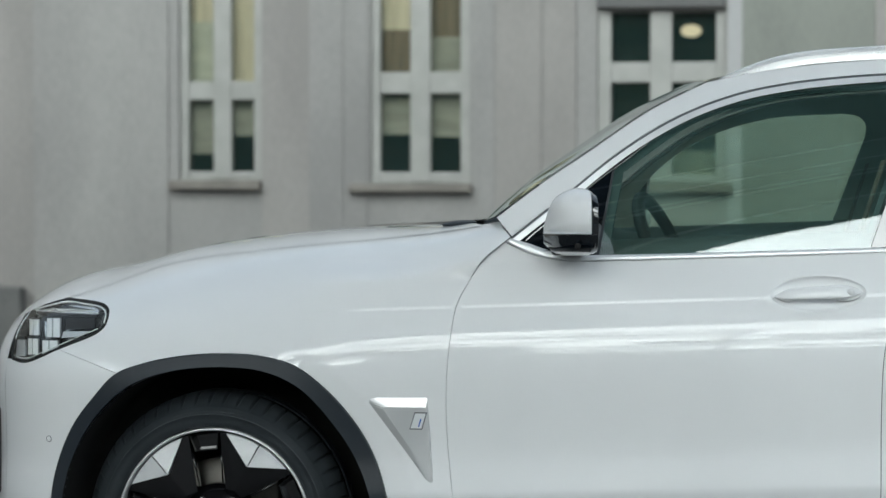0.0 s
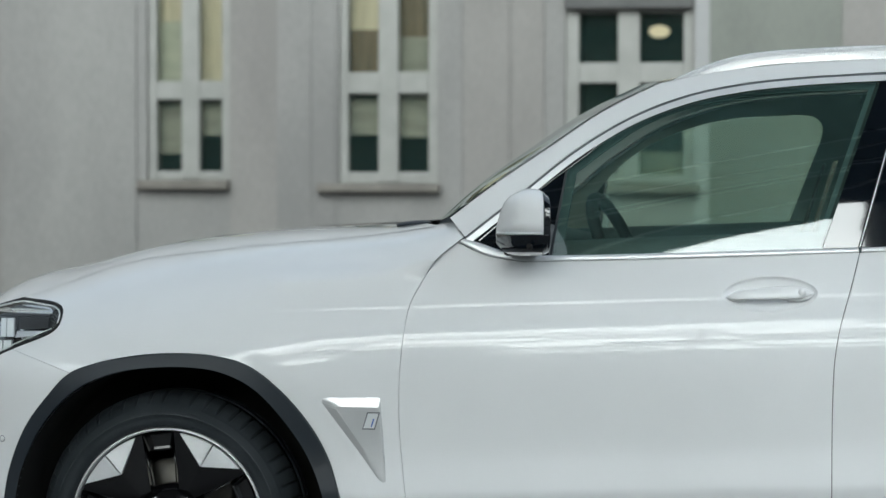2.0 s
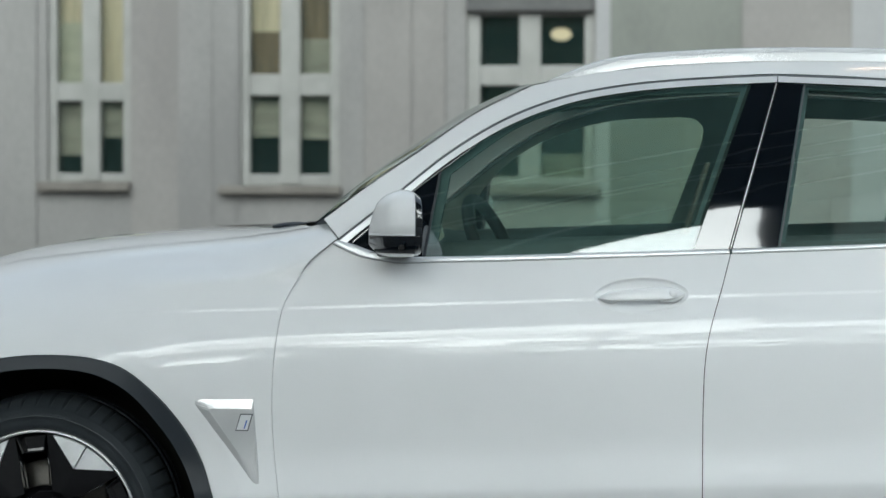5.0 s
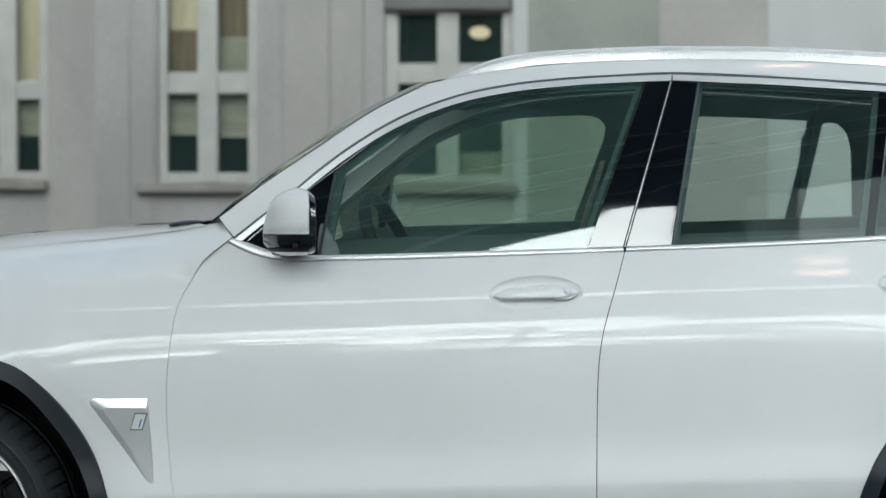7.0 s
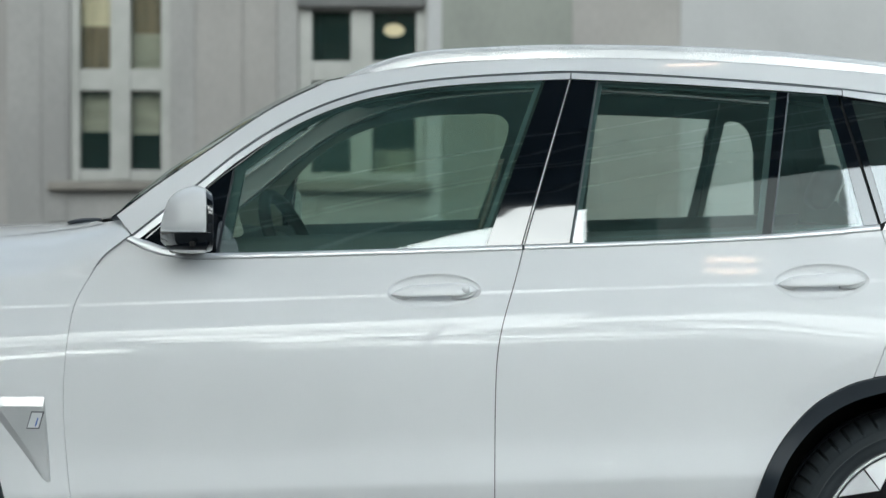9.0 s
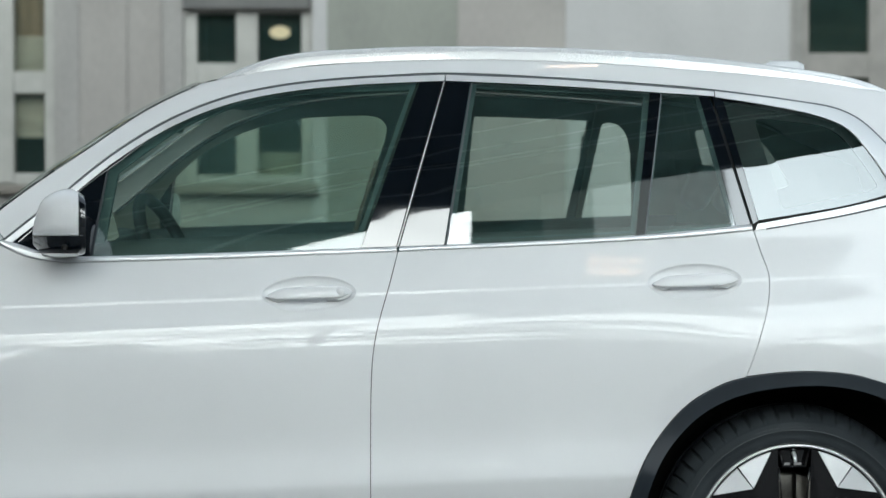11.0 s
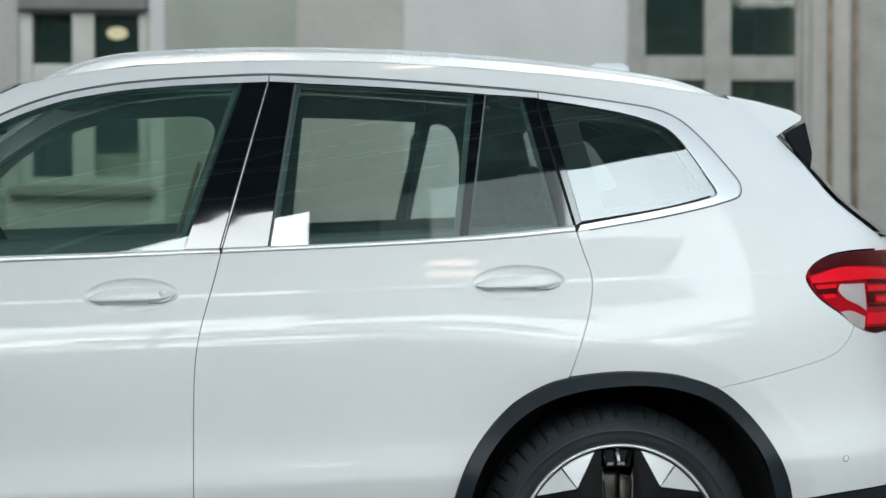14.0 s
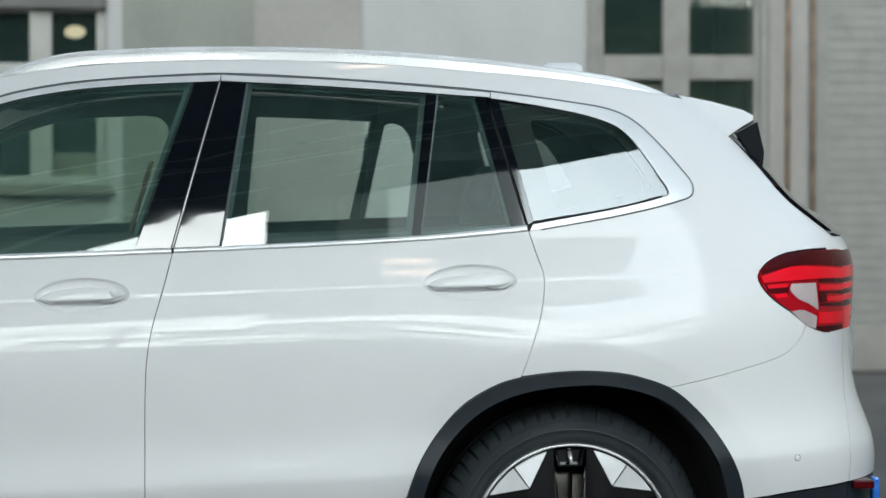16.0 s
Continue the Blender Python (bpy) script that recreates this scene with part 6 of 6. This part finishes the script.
# ---------- cabin ----------
frame_out = ring([(0.80, 1.165), (0.94, 1.272), (1.085, 1.388), (1.23, 1.479), (1.375, 1.537), (1.521, 1.570), (1.80, 1.594), (1.946, 1.598), (2.271, 1.584), (2.655, 1.553)],
                 [(2.655, 1.553), (2.75, 1.12)], [(2.75, 1.12), (0.80, 1.08)], [(0.80, 1.08), (0.80, 1.165)])
hole_f = ring([(1.00, 1.25), (1.048, 1.315), (1.142, 1.399), (1.255, 1.461), (1.441, 1.515), (1.68, 1.531)], [(1.68, 1.531), (1.735, 1.522), (1.758, 1.495), (1.755, 1.455)], [(1.755, 1.455), (1.655, 1.185)],
              [(1.655, 1.185), (1.62, 1.150)], [(1.62, 1.150), (1.00, 1.143)], [(1.00, 1.143), (1.00, 1.25)])
hole_r = ring([(2.046, 1.527), (2.20, 1.523), (2.424, 1.513)], [(2.424, 1.513), (2.350, 1.176)], [(2.350, 1.176), (2.010, 1.167)], [(2.010, 1.167), (2.046, 1.527)])
hole_q = ring([(2.466, 1.500), (2.482, 1.507), (2.515, 1.502), (2.545, 1.472), (2.563, 1.41)], [(2.563, 1.41), (2.575, 1.187)], [(2.575, 1.187), (2.402, 1.176)], [(2.402, 1.176), (2.466, 1.500)])
lining_f = ring([(0.80, 1.165), (0.94, 1.272), (1.085, 1.388), (1.23, 1.479), (1.375, 1.537), (1.521, 1.570), (1.80, 1.594), (1.88, 1.596)], [(1.88, 1.596), (1.84, 1.10)], [(1.84, 1.10), (0.80, 1.08)], [(0.80, 1.08), (0.80, 1.165)])
lining_r = ring([(1.882, 1.596), (1.946, 1.598), (2.271, 1.584), (2.447, 1.570)], [(2.447, 1.570), (2.371, 1.112)], [(2.371, 1.112), (1.842, 1.10)], [(1.842, 1.10), (1.882, 1.596)])
lining_q = ring([(2.449, 1.570), (2.676, 1.551)], [(2.676, 1.551), (2.762, 1.12)], [(2.762, 1.12), (2.373, 1.112)], [(2.373, 1.112), (2.449, 1.570)])
# far linings at front and quarter light carry cabin light in their paler colour
for outline, opening_, mat, lab in ((lining_f, hole_f, OLIVE_LIT, "olive grey lining round the front window, lightened for cabin light"), (lining_r, hole_r, LINER, "dark grey lining round the rear window"), (lining_q, hole_q, OLIVE_LIT, "olive grey lining round the quarter light, lightened for cabin light")):
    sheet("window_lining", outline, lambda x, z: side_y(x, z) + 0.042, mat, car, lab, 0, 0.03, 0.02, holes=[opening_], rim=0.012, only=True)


def opening(xt0, xt1, xb0, xb1, lap):
    return shrink(ring(span(top_z, xt0, xt1), [(xt1, top_z(xt1)), (xb1, belt_z(xb1))], span(belt_z, xb1, xb0), [(xb0, belt_z(xb0)), (xt0, top_z(xt0))]), lap)


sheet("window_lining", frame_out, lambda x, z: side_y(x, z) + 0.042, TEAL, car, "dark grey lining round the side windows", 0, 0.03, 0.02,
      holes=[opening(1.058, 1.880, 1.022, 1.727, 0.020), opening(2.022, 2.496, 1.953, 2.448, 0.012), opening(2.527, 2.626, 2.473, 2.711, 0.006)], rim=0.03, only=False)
part("cabin_floor", block((0.55, 0.14, 0.36), (2.38, 2 * HALF - 0.14, 0.42), 0.01), TRIM, car, "dark cabin floor", False)
part("boot_floor", block((2.75, 0.42, 0.42), (3.50, 2 * HALF - 0.42, 0.98), 0.03), TRIM, car, "dark load cover", False)
bm = bmesh.new()
dash = [(0.70, 1.10), (0.80, 1.155), (0.95, 1.165), (1.05, 1.140), (1.10, 1.08), (1.08, 0.95), (1.02, 0.80), (0.75, 0.6), (0.62, 0.9)]
rows = [[(x + 0.03 * math.cos(3 * v), HALF + 0.76 * v, z + 0.012 * math.cos(4 * v)) for x, z in dash] for v in np.linspace(-1, 1, 17)]
vs = add_grid(bm, rows, True)
bm.faces.new(vs[0]), bm.faces.new(vs[-1])
bmesh.ops.recalc_face_normals(bm, faces=bm.faces)
part("dashboard", bm, DASH, car, "dark dashboard")
for far in (0, 1):
    def sy(y):
        return 2 * HALF - y if far else y
    for x0, x1, z1, nm in ((0.80, 1.80, 1.150, "door_card"), (1.90, 2.72, 1.175, "door_card")):
        bm = bmesh.new()
        low = 0.45 if x0 < 1.5 else 0.84
        prof = [(0.06, low - 0.03), (0.16, low), (0.19, max(0.80, low + 0.02)), (0.15, 1.00), (0.145, z1 - 0.03), (0.125, z1), (0.10, z1), (0.085, z1 - 0.02), (0.08, 0.9)]
        rows = [[(x, sy(y + 0.012), z + RISE * (x - x0)) for y, z in prof] for x in np.linspace(x0, x1, 12)]
        vs = add_grid(bm, rows, True)
        bm.faces.new(vs[0]), bm.faces.new(vs[-1])
        bmesh.ops.recalc_face_normals(bm, faces=bm.faces)
        part(nm, bm, DASH, (front_doors if x0 < 1.5 else rear_doors)[far], "dark door lining")
    # rear wing lining round the rear side window
    sheet_out = ring([(2.66, 1.57), (2.90, 1.53), (3.10, 1.45), (3.30, 1.36)], [(3.30, 1.36), (3.40, 1.10)], [(3.40, 1.10), (2.74, 1.10)], [(2.74, 1.10), (2.66, 1.57)])
    hole = ring([(2.795, 1.484), (2.92, 1.470), (2.960, 1.462), (3.0, 1.440), (3.040, 1.392), (3.075, 1.340), (3.092, 1.312)], [(3.092, 1.312), (3.094, 1.302), (3.085, 1.296), (3.07, 1.291)], [(3.07, 1.291), (2.862, 1.246)],
                [(2.862, 1.246), (2.846, 1.244), (2.836, 1.254)], [(2.836, 1.254), (2.777, 1.466)], [(2.777, 1.466), (2.779, 1.480), (2.795, 1.484)])
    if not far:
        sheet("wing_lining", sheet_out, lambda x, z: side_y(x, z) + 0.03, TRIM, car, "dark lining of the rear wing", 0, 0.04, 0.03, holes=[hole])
        # the far copy's paler colour makes up for light lost through the tint
        sheet("wing_lining", sheet_out, lambda x, z: side_y(x, z) + 0.03, OLIVE_LIT, car, "olive grey lining of the rear wing, lightened behind the dark glass", 0, 0.04, 0.03, holes=[hole], only=True)
    # front seat
    s_y = 0.50
    def pad(parent, name, a, b, bev, turn=None, mat=LEATHER, lab=""):
        aa, bb = (a[0], sy(a[1]), a[2]), (b[0], sy(b[1]), b[2])
        return part(name, block((aa[0], min(aa[1], bb[1]), aa[2]), (bb[0], max(aa[1], bb[1]), bb[2]), bev, turn), mat, parent, lab)
    lean = Matrix.Rotation(radians(20), 3, "Y")
    cush = pad(car, "front_seat", (1.22, 0.25, 0.50), (1.78, 0.75, 0.66), 0.05, None, LEATHER, "black leather front seat")
    pad(cush, "backrest", (1.72, 0.26, 0.60), (1.88, 0.74, 1.24), 0.05, lean)
    pad(cush, "headrest", (1.885, 0.375, 1.27), (1.985, 0.625, 1.45), 0.035, Matrix.Rotation(radians(12), 3, "Y"))
    bm = bmesh.new()
    for k in (-0.07, 0.07):
        add_tube(bm, [(1.87, sy(s_y + k), 1.15), (1.92, sy(s_y + k), 1.30)], 0.007, 8)
    part("headrest_post", bm, CHROME, cush)
    r_l = Matrix.Rotation(radians(24), 3, "Y")
    pad(car, "rear_headrest", (2.72, 0.36, 1.22), (2.80, 0.60, 1.37), 0.035, r_l, FABRIC, "grey rear headrest")
bench = part("rear_bench", block((2.12, 0.43, 0.50), (2.62, 2 * HALF - 0.43, 0.68), 0.05), LEATHER, car, "black leather rear bench")
part("backrest", block((2.55, 0.43, 0.60), (2.70, 2 * HALF - 0.43, 1.20), 0.05, Matrix.Rotation(radians(24), 3, "Y")), LEATHER, bench)
# steering wheel on the driver's side
bm = bmesh.new()
tilt = Matrix.Rotation(radians(-9), 3, "Z") @ Matrix.Rotation(radians(-24), 3, "Y")
ctr = Vector((1.178, 0.50, 1.100))
n = 40
rows = []
for k in range(n + 1):
    a = 2 * math.pi * k / n
    c = Vector((0, 0.183 * math.cos(a), 0.183 * math.sin(a)))
    d = c.normalized()
    rows.append([ctr + tilt @ (c + d * (0.018 * math.cos(b)) + Vector((0.018 * math.sin(b), 0, 0))) for b in np.linspace(0, 2 * math.pi, 10, endpoint=False)])
add_grid(bm, rows, True)
part("steering_wheel", bm, BLACK_HIDE, car, "black steering wheel")
st = bpy.data.objects["steering_wheel"]
bm = bmesh.new()
add_box(bm, (1.095, 0.42, 1.045), (1.155, 0.58, 1.145), 0.02, tilt)
for a in (0, 180, 270):
    c = tilt @ Vector((0, 0.17 * math.cos(radians(a)), 0.17 * math.sin(radians(a))))
    add_tube(bm, [ctr + tilt @ Vector((-0.02, 0, 0)), ctr + c], 0.014, 8)
part("spokes", bm, TRIM, st)
bm = bmesh.new()
add_tube(bm, [(1.15, 0.5, 1.10), (0.95, 0.5, 1.02)], 0.035, 12)
part("column", bm, TRIM, st)
part("instrument_screen", block((0.985, 0.30, 1.14), (1.0, 0.70, 1.235), 0.006, Matrix.Rotation(radians(-15), 3, "Y")), GLOSS_BLACK, car, "dark instrument screen", False)
part("inner_mirror", block((1.13, 0.84, 1.46), (1.16, 1.05, 1.53), 0.012), TRIM, car, "dark rear-view mirror", False)

for far in (0, 1):
    bm = bmesh.new()
    rows = []
    for k in range(13):
        s = k / 12
        x, y, z = 1.765 - 0.075 * s, 0.205 + 0.006 * math.sin(s * 3), 1.37 - 0.24 * s
        rows.append([(x - 0.007, 2 * HALF - y if far else y, z), (x + 0.007, 2 * HALF - y if far else y, z + 0.003), (x + 0.007, (2 * HALF - y if far else y) + 0.002, z + 0.003), (x - 0.007, (2 * HALF - y if far else y) + 0.002, z)])
    vs = add_grid(bm, rows, True)
    bm.faces.new(vs[0]), bm.faces.new(vs[-1])
    bmesh.ops.recalc_face_normals(bm, faces=bm.faces)
    part("seat_belt", bm, BELT, car, "beige seat belt at the door pillar")
